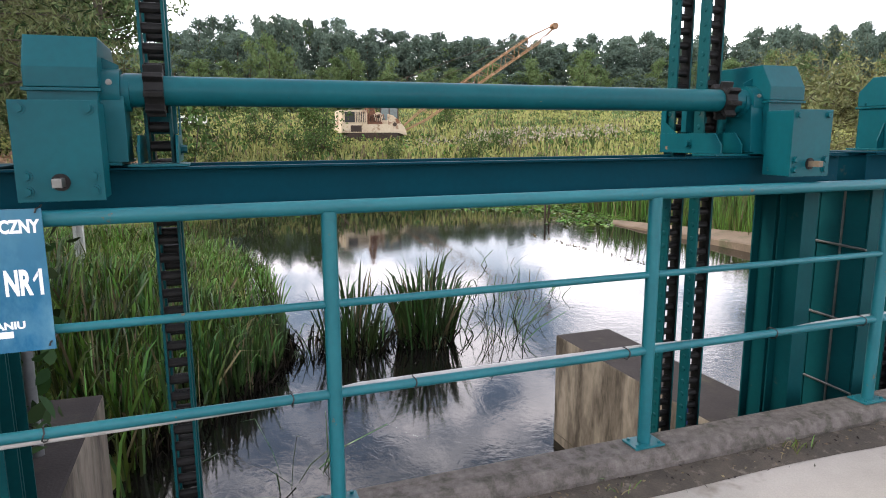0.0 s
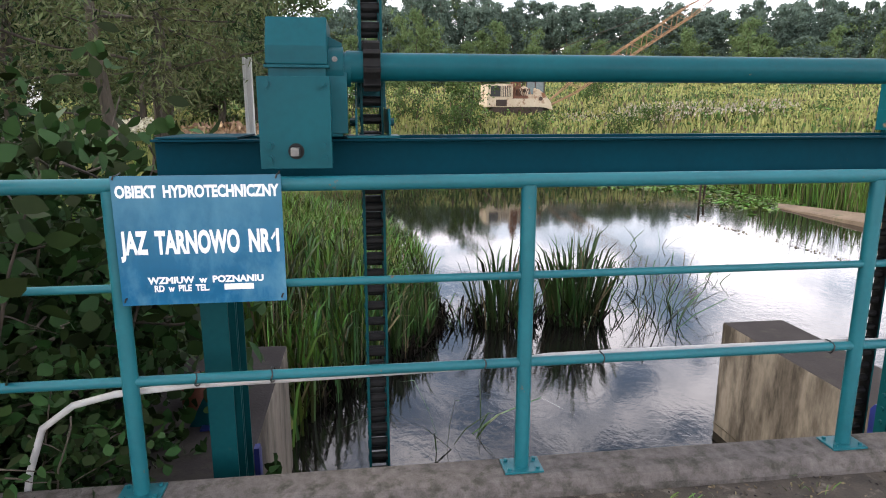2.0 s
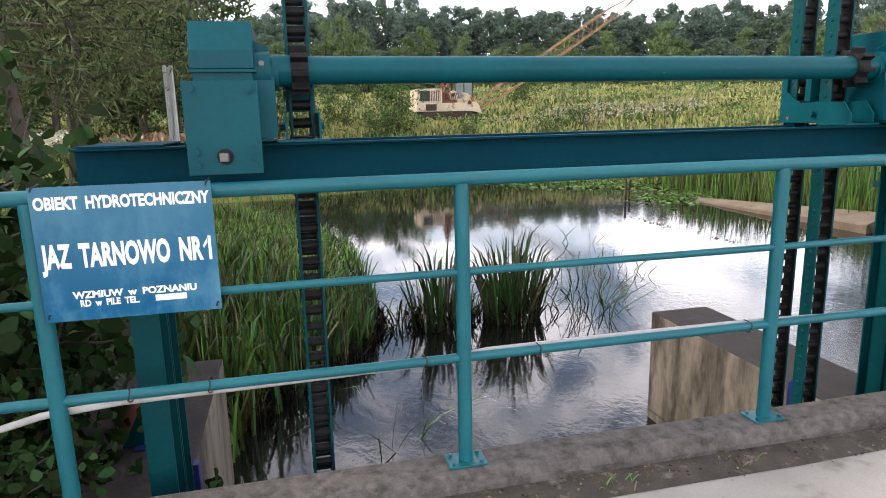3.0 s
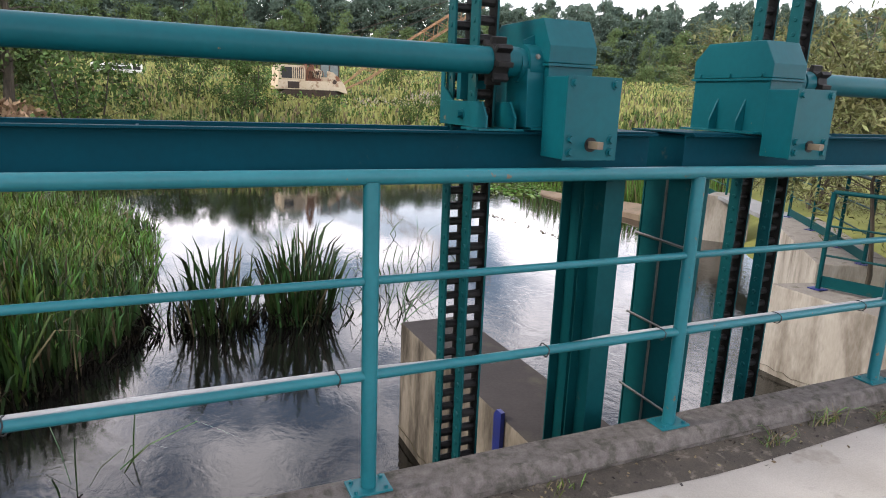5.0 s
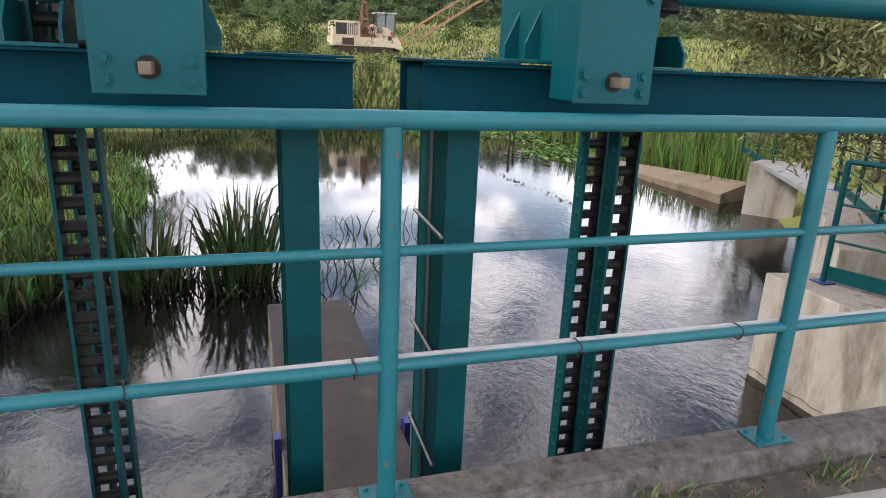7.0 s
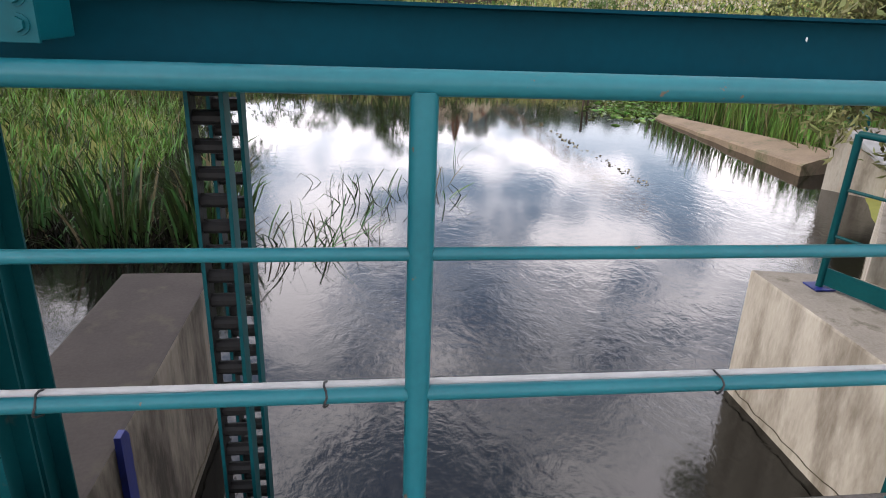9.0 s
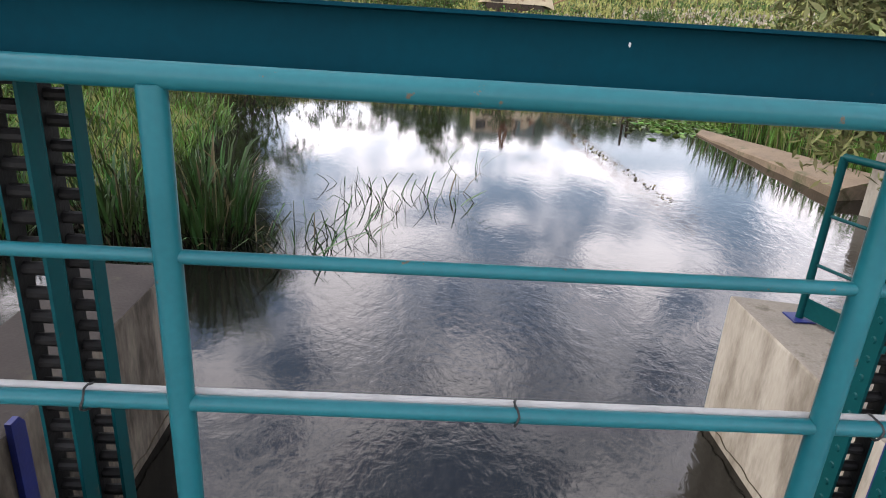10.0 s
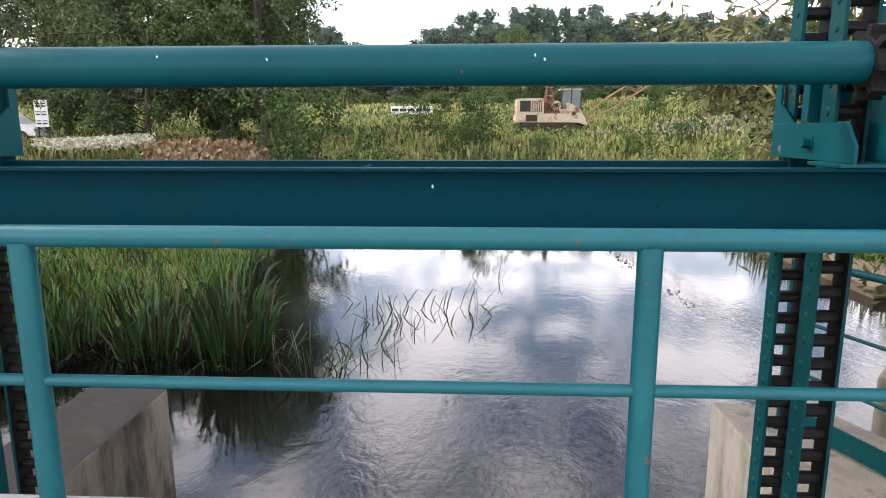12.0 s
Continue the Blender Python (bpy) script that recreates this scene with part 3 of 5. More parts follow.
# ---- hoist brackets, shafts, gearboxes ----
def bolt(bm, at, axis, r=0.0125, h=0.012):
    a = Vector(at)
    d = Vector(axis)
    tube(bm, a, a + d * 0.003, r * 1.45, 12)
    tube(bm, a + d * 0.003, a + d * h, r, 6)
    return bm


def bracket(xc, side):
    root = thing("rack_bracket", (xc, 0.37, 1.238), "teal welded guide bracket holding the rack on the beam", "bracket", "rack brackets")
    part("base_plate", box(B(), xc - 0.095, xc + 0.095, 0.185, 0.34, 1.240, 1.249, 0.002), TEAL, root)
    for sx in (-1, 1):
        x = xc + sx * 0.060
        pl = part("side_plate", prism(B(), [(0.19, 1.250), (0.19, 1.29), (0.235, 1.345), (0.62, 1.345), (0.62, 1.250)], x - 0.004, x + 0.004, bevel=0.001), TEAL, root)
        part("bolt", bolt(B(), (x + sx * 0.004, 0.40, 1.295), (sx, 0, 0), 0.015, 0.022), TEAL, pl)
        part("upright", prism(B(), [(0.60, 1.345), (0.50, 1.345), (0.585, 1.40), (0.585, 1.52), (0.62, 1.52), (0.62, 1.345)], x - 0.003, x + 0.003), TEAL, root)
    part("cross_bar", box(B(), xc - 0.056, xc + 0.056, 0.44, 0.475, 1.35, 1.50, 0.002), TEAL, root)
    return root


def pinion(root, x, y, z):
    """A cast star pinion of eight blunt teeth."""
    pts = []
    n = 8
    for i in range(n):
        for da, r in ((-0.13, 0.062), (-0.085, 0.088), (0.085, 0.088), (0.13, 0.062)):
            a = 2 * math.pi * (i + da * 1.6) / n + 0.2
            pts.append((y + r * math.cos(a), z + r * math.sin(a)))
    return part("pinion", prism(B(), pts, x - 0.031, x + 0.031, bevel=0.004), GREASE, root, "greasy cast star pinion")


SHAFT_Y, SHAFT_Z = 0.262, 1.497
for (xl, _), (xr, _) in (RACKS[0:2], RACKS[2:4]):
    SHAFT_Z = 1.494 if xl < 2 else 1.484
    sh = thing("drive_shaft", (xl, SHAFT_Y, SHAFT_Z), "long teal tubular drive shaft between two hoist gearboxes", "drive shaft", "drive shafts")
    part("tube", tube(B(), (xl - 0.02, SHAFT_Y, SHAFT_Z), (xr + 0.02, SHAFT_Y, SHAFT_Z), 0.050, 32), TEAL, sh, smooth=True)
    for x, s in ((xl, -1), (xr, 1)):
        part("collar", tube(B(), (x + s * 0.015, SHAFT_Y, SHAFT_Z), (x + s * 0.09, SHAFT_Y, SHAFT_Z), 0.056, 24), TEAL, sh, smooth=True)
        pinion(sh, x, SHAFT_Y, SHAFT_Z)
for xc, side in RACKS:
    bracket(xc, side)


def gearbox(xc, side):
    """side: the way to its shaft, +1 towards +x."""
    root = thing("hoist_gearbox", (xc, 0.35, BEAM_TOP), "teal cast hoist gearbox with a bolted front cover and crank stub", "gearbox", "hoist gearboxes")
    w = 0.098
    part("body", prism(B(), [(0.155, 1.245), (0.155, 1.49), (0.60, 1.49), (0.60, 1.245)], xc - w, xc + w, bevel=0.003), TEAL, root)
    cover = part("cover", prism(B(), [(0.147, 1.494), (0.147, 1.555), (0.205, 1.655), (0.53, 1.655), (0.608, 1.575), (0.608, 1.494)], xc - w - 0.006, xc + w + 0.006, bevel=0.004), TEAL, root, "sloping bolted top cover")
    fl = B()
    box(fl, xc - w - 0.012, xc + w + 0.012, 0.141, 0.615, 1.482, 1.492, 0.001)
    part("flange", fl, TEAL, root)
    for y in (0.20, 0.38, 0.56):
        for sx in (-1, 1):
            part("bolt", bolt(B(), (xc + sx * (w + 0.006), y, 1.508), (sx, 0, 0), 0.007, 0.008), TEAL, cover)
    part("foot", box(B(), xc - w - 0.05, xc + w + 0.05, 0.17, 0.62, 1.247, 1.257, 0.002), TEAL, root)
    for y in (0.28, 0.44):
        part("rib", prism(B(), [(xc - side * w, 1.257), (xc - side * (w + 0.045), 1.257), (xc - side * (w + 0.045), 1.30), (xc - side * w, 1.40)], y - 0.004, y + 0.004, axis="y"), TEAL, root)
    # bearing housing on the shaft side
    hb = B()
    tube(hb, (xc + side * w, SHAFT_Y, SHAFT_Z), (xc + side * (w + 0.06), SHAFT_Y, SHAFT_Z), 0.078, 28)
    tube(hb, (xc + side * (w + 0.06), SHAFT_Y, SHAFT_Z), (xc + side * (w + 0.085), SHAFT_Y, SHAFT_Z), 0.062, 28)
    hs = part("bearing_housing", hb, TEAL, root, smooth=True)
    part("rib", prism(B(), [(xc + side * w, 1.60), (xc + side * (w + 0.055), 1.575), (xc + side * (w + 0.055), 1.54), (xc + side * w, 1.54)], SHAFT_Y - 0.004, SHAFT_Y + 0.004, axis="y"), TEAL, hs)
    part("bolt", bolt(B(), (xc + side * (w + 0.03), SHAFT_Y - 0.072, SHAFT_Z + 0.03), (0, -1, 0), 0.007, 0.01), STEEL, hs)
    x0, x1 = sorted((xc + side * w, xc + side * (w + 0.07)))
    part("pedestal", prism(B(), [(0.175, 1.258), (0.19, 1.47), (0.335, 1.47), (0.35, 1.258)], x0, x1, bevel=0.002), TEAL, root)
    # front gear case
    case = part("front_case", box(B(), xc - 0.112, xc + 0.112, 0.005, 0.152, 1.153, 1.443, 0.004), TEAL, root, "square bolted front gear case")
    plate = part("cover_plate", box(B(), xc - 0.116, xc + 0.116, -0.003, 0.005, 1.150, 1.446, 0.0015), TEAL, root, "flat bolted cover plate")
    for dx in (-0.088, 0.088):
        for z in (1.422, 1.225, 1.180):
            part("bolt", bolt(B(), (xc + dx, -0.003, z), (0, -1, 0)), TEAL, plate)
    stub = tube(B(), (xc + 0.0, -0.003, 1.207), (xc, -0.006, 1.207), 0.026, 20)
    st = part("crank_boss", stub, GREASE, plate)
    return root, plate


GEARBOXES = ((0.210, 1), (3.170, -1), (4.318, 1), (7.30, -1))
for k, (xc, side) in enumerate(GEARBOXES):
    root, plate = gearbox(xc, side)
    part("crank_stub", box(B(), xc - 0.013, xc + 0.013, -0.062, -0.004, 1.194, 1.220, 0.002), STEEL if k == 0 else BRASS, root, "bare square crank stub")

# ---- railing ----
RAIL_R = 0.025
railing = thing("railing", (0, 0, 0), "teal painted tubular steel bridge railing with chipped paint", "railing")
X0, X1 = -13.0, 16.0
posts = list(POSTS) + [7.85 + 1.38 * i for i in range(1, 6)] + [-1.76 - 1.38 * i for i in range(1, 8)]
part("top_rail", tube(B(), (X0, 0, 1.1), (X1, 0, 1.1), RAIL_R, 24), TEAL_RAIL, railing, smooth=True)
part("middle_rail", tube(B(), (X0, 0, 0.760), (X1, 0, 0.760), 0.0145, 16), TEAL_RAIL, railing, smooth=True)
part("lower_rail", tube(B(), (X0, 0, 0.428), (X1, 0, 0.428), 0.018, 16), TEAL_RAIL, railing, smooth=True)
for x in posts:
    p = part("post", tube(B(), (x, 0, 0.008), (x, 0, 1.085), 0.0275, 20), TEAL_RAIL, railing, smooth=True)
    bp_ = B()
    box(bp_, x - 0.075, x + 0.075, -0.052, 0.052, 0.001, 0.009, 0.002)
    for dx in (-0.055, 0.055):
        for dy in (-0.033, 0.033):
            tube(bp_, (x + dx, dy, 0.009), (x + dx, dy, 0.019), 0.008, 6)
    part("base_plate", bp_, TEAL_RAIL, p)

# ---- conduit, ties and sign on the railing ----
conduit = thing("conduit", (-0.9, 0.03, -0.3), "white plastic conduit tied along the lower rail", "conduit")
part("pipe", sweep(B(), [(-0.86, 0.12, -0.2), (-0.80, 0.10, 0.05), (-0.72, 0.07, 0.24), (-0.60, 0.05, 0.33), (-0.45, 0.031, 0.372), (-0.2, 0.031, 0.392), (0.3, 0.031, 0.398), (0.85, 0.031, 0.408), (1.1, 0.031, 0.434),
                         (1.7, 0.031, 0.436), (2.35, 0.031, 0.432), (2.7, 0.031, 0.420), (3.1, 0.031, 0.414), (3.35, 0.031, 0.430), (3.8, 0.031, 0.434), (5.0, 0.031, 0.432), (7.0, 0.031, 0.431), (9.0, 0.031, 0.43)], 0.0125, 10), CONDUIT, conduit, smooth=True)
for x, z in ((3.08, 0.4145),):
    part("coupling", tube(B(), (x - 0.05, 0.031, z), (x + 0.05, 0.031, z), 0.0155, 14), WHITE, conduit, "white plastic coupling", smooth=True)
for k, x in enumerate((-0.165, 0.09, 0.85, 1.30, 2.24, 3.05, 3.62, 4.89, 4.30, 5.80, 6.60)):
    tie = B()
    z0 = 0.428
    n = 14
    ring = [(x + 0.004 * math.sin(3 * t), 0.013 + 0.034 * math.cos(t), z0 - 0.004 + 0.0255 * math.sin(t)) for t in (2 * math.pi * i / n for i in range(n + 1))]
    sweep(tie, ring, 0.0028, 5)
    ob = part("cable_tie", tie, BLACK)
    tagged(ob, "black plastic cable tie round rail and conduit", "cable tie", "cable ties")

SIGN = material("blue_sign_enamel", (0.001, 0.115, 0.245), (0.001, 0.070, 0.150), rough=0.38, spec=0.25, scale=4, fine=26, bump=0.02, stain=(0.10, 0.24, 0.32), stain_at=(0.46, 0.76), stain_scale=6.0, stretch=(1, 1, 0.6))
nt = SIGN.node_tree
pb = nt.nodes["Principled BSDF"]
src = pb.inputs["Base Color"].links[0].from_socket
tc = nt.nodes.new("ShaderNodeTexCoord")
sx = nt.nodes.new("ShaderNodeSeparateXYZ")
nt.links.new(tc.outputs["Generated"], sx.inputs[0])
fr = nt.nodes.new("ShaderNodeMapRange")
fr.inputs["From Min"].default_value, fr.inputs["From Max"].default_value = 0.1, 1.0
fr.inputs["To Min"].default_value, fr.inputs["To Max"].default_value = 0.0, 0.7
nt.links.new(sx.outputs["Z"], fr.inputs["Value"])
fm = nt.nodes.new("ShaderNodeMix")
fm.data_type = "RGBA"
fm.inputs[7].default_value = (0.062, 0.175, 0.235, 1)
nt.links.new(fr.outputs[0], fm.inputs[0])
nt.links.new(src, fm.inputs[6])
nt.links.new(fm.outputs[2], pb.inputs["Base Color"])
LETTER = material("white_sign_paint", (0.80, 0.82, 0.84), (0.66, 0.70, 0.74), rough=0.4, scale=30, fine=120, bump=0.0)
sign = thing("information_sign", (-0.1, -0.045, 0.715), "blue enamelled metal sign with white lettering on the railing", "sign")
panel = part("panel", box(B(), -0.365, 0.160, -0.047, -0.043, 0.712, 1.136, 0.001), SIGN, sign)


def words(text, x, z, height, squeeze=1.0, spacing=1.0):
    """White raised lettering on the sign, centred on x with its foot at z."""
    cu = bpy.data.curves.new("lettering", "FONT")
    cu.body, cu.size, cu.extrude, cu.offset, cu.space_character = text, height / 0.69, 0.0, height * 0.065, spacing
    cu.align_x = "CENTER"
    cu.resolution_u = 3
    tmp = new("lettering", cu)
    me = bpy.data.meshes.new_from_object(tmp.evaluated_get(bpy.context.evaluated_depsgraph_get()))
    bpy.data.objects.remove(tmp)
    me.transform(pose(x, -0.0478, z, 90) @ Matrix.Diagonal((squeeze, 1, 1, 1)))
    me.transform(Matrix.Translation(-BASE[sign]))
    me.materials.clear()
    me.materials.append(LETTER)
    ob = new("lettering", me)
    ob.parent = panel
    return ob


words("OBIEKT  HYDROTECHNICZNY", -0.102, 1.068, 0.036, 0.70)
words("JAZ  TARNOWO  NR 1", -0.098, 0.886, 0.070, 0.485)
words("WZMIUW  w  POZNANIU", -0.095, 0.784, 0.021, 1.05)
words("RD  w  PILE  TEL.", -0.175, 0.757, 0.020, 0.82)
part("figure_flag", prism(B(), [(0.119, 0.929), (0.134, 0.953), (0.134, 0.938), (0.122, 0.920)], -0.0486, -0.0478, axis="y"), LETTER, panel)
part("plain_bar", box(B(), -0.040, 0.055, -0.0482, -0.0474, 0.757, 0.777), LETTER, panel)
for x, z in ((-0.352, 1.124), (0.148, 1.124), (-0.352, 0.724), (0.148, 0.724)):
    part("wire", sweep(B(), [(x - 0.004, -0.051, z), (x, -0.052, z + 0.012), (x + 0.006, -0.035, z + 0.014), (x + 0.004, 0.0, z + 0.018)], 0.003, 5), BLACK, sign, "black fixing wire")

# ---- small things on the abutments ----
cab = thing("meter_cabinet", (-0.42, 1.75, -0.42), "grey metal meter cabinet on a post", "cabinet")
part("post", tube(B(), (-0.38, 1.75, -0.42), (-0.38, 1.75, 0.45), 0.030, 12), GREY_POST, cab, smooth=True)
case = part("case", box(B(), -0.50, -0.27, 1.62, 1.78, 0.27, 0.66, 0.006), GREY_BOX, cab)
part("lid", box(B(), -0.51, -0.26, 1.61, 1.79, 0.661, 0.676, 0.004), GREY_BOX, case)
part("door", box(B(), -0.49, -0.28, 1.612, 1.620, 0.285, 0.645, 0.002), GREY_BOX, case)
gp = thing("pipe_post", (-0.43, 1.35, -0.42), "dark steel pipe post with a blue foot plate", "post")
part("pipe", tube(B(), (-0.43, 1.35, -0.412), (-0.43, 1.35, 0.62), 0.030, 12), GREY_POST, gp, smooth=True)
part("foot_plate", box(B(), -0.51, -0.35, 1.27, 1.43, -0.418, -0.408, 0.002), BLUE, gp)
part("brace", prism(B(), [(-0.58, -0.416), (-0.47, -0.416), (-0.445, -0.20), (-0.47, -0.20)], 1.33, 1.345, axis="y"), TEAL_COL, gp)
pot = part("clay_pot", tube(B(), (-0.60, 1.62, -0.42), (-0.60, 1.62, -0.24), 0.085, 16, 0.10), material("rusty_red", (0.22, 0.075, 0.045), (0.13, 0.045, 0.03), rough=0.8, scale=8, fine=60, bump=0.2), smooth=True)
tagged(pot, "rusty red pot standing on the abutment", "pot")


def guide_plate(x0, x1, y0, y1, z0, z1, label):
    ob = part("guide_plate", prism(B(), [(y0, z0), (y1, z0), (y1, z1 - 0.04), (y1 - 0.03, z1), (y0, z1)], x0, x1, bevel=0.003), BLUE)
    return tagged(ob, label, "guide plate", "guide plates")


for x0, x1, y in ((3.425, 3.452, 0.95), (4.008, 4.035, 0.95), (7.640, 7.667, 1.02), (-0.166, -0.139, 0.95)):
    guide_plate(x0, x1, y, y + 0.085, -1.6, -0.37, "blue painted steel gate guide let into the concrete")
for z in (0.72, 0.30, -0.10):
    for x in (3.93, ):
        ob = part("step_iron", tube(B(), (x, 0.25, z), (x, 0.585, z + 0.01), 0.007, 6), STEEL)
        tagged(ob, "bare steel rung fixed across the column", "step iron", "step irons")

# ---- fences on the east bank ----
def fence(points, height, z0, label):
    root = thing("bank_fence", (*points[0], z0), label, "fence", "bank fences")
    n = len(points)
    for i, (x, y) in enumerate(points):
        p = part("post", tube(B(), (x, y, z0), (x, y, z0 + height), 0.024, 10), TEAL_COL, root, smooth=True)
        part("base_plate", box(B(), x - 0.07, x + 0.07, y - 0.07, y + 0.07, z0 + 0.002, z0 + 0.012, 0.002), BLUE, p)
    for (ax, ay), (bx, by) in zip(points, points[1:]):
        part("top_rail", tube(B(), (ax, ay, z0 + height), (bx, by, z0 + height), 0.022, 10), TEAL_COL, root, smooth=True)
        part("middle_rail", tube(B(), (ax, ay, z0 + height * 0.66), (bx, by, z0 + height * 0.66), 0.011, 8), TEAL_COL, root, smooth=True)
        part("lower_rail", tube(B(), (ax, ay, z0 + height * 0.36), (bx, by, z0 + height * 0.36), 0.011, 8), TEAL_COL, root, smooth=True)
        d = Vector((bx - ax, by - ay, 0)).normalized()
        nrm = Vector((-d.y, d.x, 0)) * 0.004
        bm = B()
        q = [bm.verts.new(v) for v in ((ax + nrm.x, ay + nrm.y, z0 + 0.03), (bx + nrm.x, by + nrm.y, z0 + 0.03), (bx + nrm.x, by + nrm.y, z0 + 0.15), (ax + nrm.x, ay + nrm.y, z0 + 0.15))]
        q2 = [bm.verts.new(v.co - 2 * nrm) for v in q]
        bm.faces.new(q), bm.faces.new(q2[::-1])
        for i in range(4):
            bm.faces.new((q[i], q2[i], q2[(i + 1) % 4], q[(i + 1) % 4]))
        part("toe_board", bm, TEAL_COL, root)
    return root


fence([(7.96, 2.37), (8.36, 1.30), (8.75, 0.25)], 1.02, -0.438, "teal tubular fence with toe board on the abutment")
fence([(11.75, 5.75), (11.0, 4.75), (10.2, 3.75), (9.55, 2.95)], 1.02, -0.428, "teal tubular fence along the wing wall")
fence([(12.9, 8.2), (13.6, 9.4), (14.3, 10.6)], 1.02, -0.60, "teal tubular fence beyond the inlet")

# ---- plants ----
def blade_mesh(name, base, height, width, lean, az, mats, pick=None, droop=0.35):
    """Tapered bent blades from arrays; one joined mesh."""
    base, height, width, lean, az = (np.asarray(a, float) for a in (base, height, width, lean, az))
    n = len(height)
    d = np.stack([np.cos(az), np.sin(az), np.zeros(n)], 1)
    side = np.stack([-np.sin(az + 0.9), np.cos(az + 0.9), np.zeros(n)], 1) * (width / 2)[:, None]
    up = np.array([0, 0, 1.0])
    m1 = base + up * (height * 0.42)[:, None] + d * (lean * 0.25)[:, None]
    m2 = base + up * (height * 0.78)[:, None] + d * (lean * 0.62)[:, None]
    tip = base + up * (height * (1 - droop * np.minimum(lean / height, 1.5)))[:, None] + d * lean[:, None]
    v = np.stack([base - side * 0.7, base + side * 0.7, m1 - side, m1 + side, m2 - side * 0.75, m2 + side * 0.75, tip], 1).reshape(-1, 3)
    o = (np.arange(n) * 7)[:, None]
    quads = np.concatenate([o + [0, 1, 3, 2], o + [2, 3, 5, 4]], 0)
    tris = o + [4, 5, 6]
    loops = np.concatenate([quads.ravel(), tris.ravel()])
    starts = np.concatenate([np.arange(2 * n) * 4, 8 * n + np.arange(n) * 3])
    me = bpy.data.meshes.new(name)
    me.vertices.add(len(v))
    me.vertices.foreach_set("co", v.ravel())
    me.loops.add(len(loops))
    me.loops.foreach_set("vertex_index", loops.astype(np.int32))
    me.polygons.add(3 * n)
    me.polygons.foreach_set("loop_start", starts.astype(np.int32))
    for m in mats:
        me.materials.append(m)
    if pick is not None:
        me.polygons.foreach_set("material_index", np.concatenate([pick, pick, pick]).astype(np.int32))
    me.update(calc_edges=True)
    return new(name, me)


def leaf_mesh(name, centre, length, width, direction, mats, pick=None, rs=None, fold=0.0, oval=False, tri=False):
    """Small pointed leaves (rhombs) at the centres, along the directions."""
    centre, length, width, direction = (np.asarray(a, float) for a in (centre, length, width, direction))
    n = len(length)
    d = direction / np.linalg.norm(direction, axis=1, keepdims=True)
    r = rs.normal(size=(n, 3))
    s = np.cross(d, r)
    s /= np.linalg.norm(s, axis=1, keepdims=True) + 1e-9
    nn = np.cross(d, s)
    a = centre - d * (length / 2)[:, None]
    c = centre + d * (length / 2)[:, None] - nn * (fold * length)[:, None]
    l = centre - s * (width / 2)[:, None] + nn * (0.12 * width)[:, None]
    q = centre + s * (width / 2)[:, None] + nn * (0.12 * width)[:, None]
    if oval:
        w, f = s * (width / 2)[:, None], d * (length / 2)[:, None]
        v = np.stack([a, q - f * 0.55 - w * 0.25, q - f * 0.05, centre + f * 0.55 + w * 0.62, c, centre + f * 0.55 - w * 0.62, l - f * 0.05, l - f * 0.55 + w * 0.25], 1).reshape(-1, 3)
    elif tri:
        v = np.stack([l - (c - a) * 0.3, q - (c - a) * 0.3, c], 1).reshape(-1, 3)
    else:
        v = np.stack([a, q, c, l], 1).reshape(-1, 3)
    k = 8 if oval else 3 if tri else 4
    me = bpy.data.meshes.new(name)
    me.vertices.add(k * n)
    me.vertices.foreach_set("co", v.ravel())
    me.loops.add(k * n)
    me.loops.foreach_set("vertex_index", np.arange(k * n, dtype=np.int32))
    me.polygons.add(n)
    me.polygons.foreach_set("loop_start", (np.arange(n) * k).astype(np.int32))
    for m in mats:
        me.materials.append(m)
    if pick is not None:
        me.polygons.foreach_set("material_index", pick.astype(np.int32))
    me.update(calc_edges=True)
    return me


def on_land(x, y):
    return np.maximum(land(x, y), WATER_Z - 0.03)


def reed_clump(x, y, r, n, h, mat, seed, label, lean=0.3, name="reed_clump", ry=None, width=(0.022, 0.042)):
    rs = np.random.default_rng(seed)
    a, q = rs.uniform(0, 2 * np.pi, n), np.sqrt(rs.uniform(0, 1, n))
    px, py = x + r * q * np.cos(a), y + (ry or r) * q * np.sin(a)
    base = np.stack([px, py, np.minimum(on_land(px, py), WATER_Z + 2)], 1)
    ht = h * (0.42 + 0.58 * rs.uniform(0, 1, n) ** 0.8) * (1 - 0.25 * q)
    ln = ht * np.abs(rs.normal(0, lean, n)) + 0.05 + 0.15 * q * ht
    az = np.where(rs.uniform(size=n) < 0.6, a + rs.normal(0, 0.6, n), rs.uniform(0, 2 * np.pi, n))
    ob = blade_mesh(name, base, ht, rs.uniform(*width, n), ln, az, [mat, REED_DRY], (rs.uniform(size=n) < 0.10).astype(int))
    return tagged(ob, label, "reeds", "reeds", "stuff")


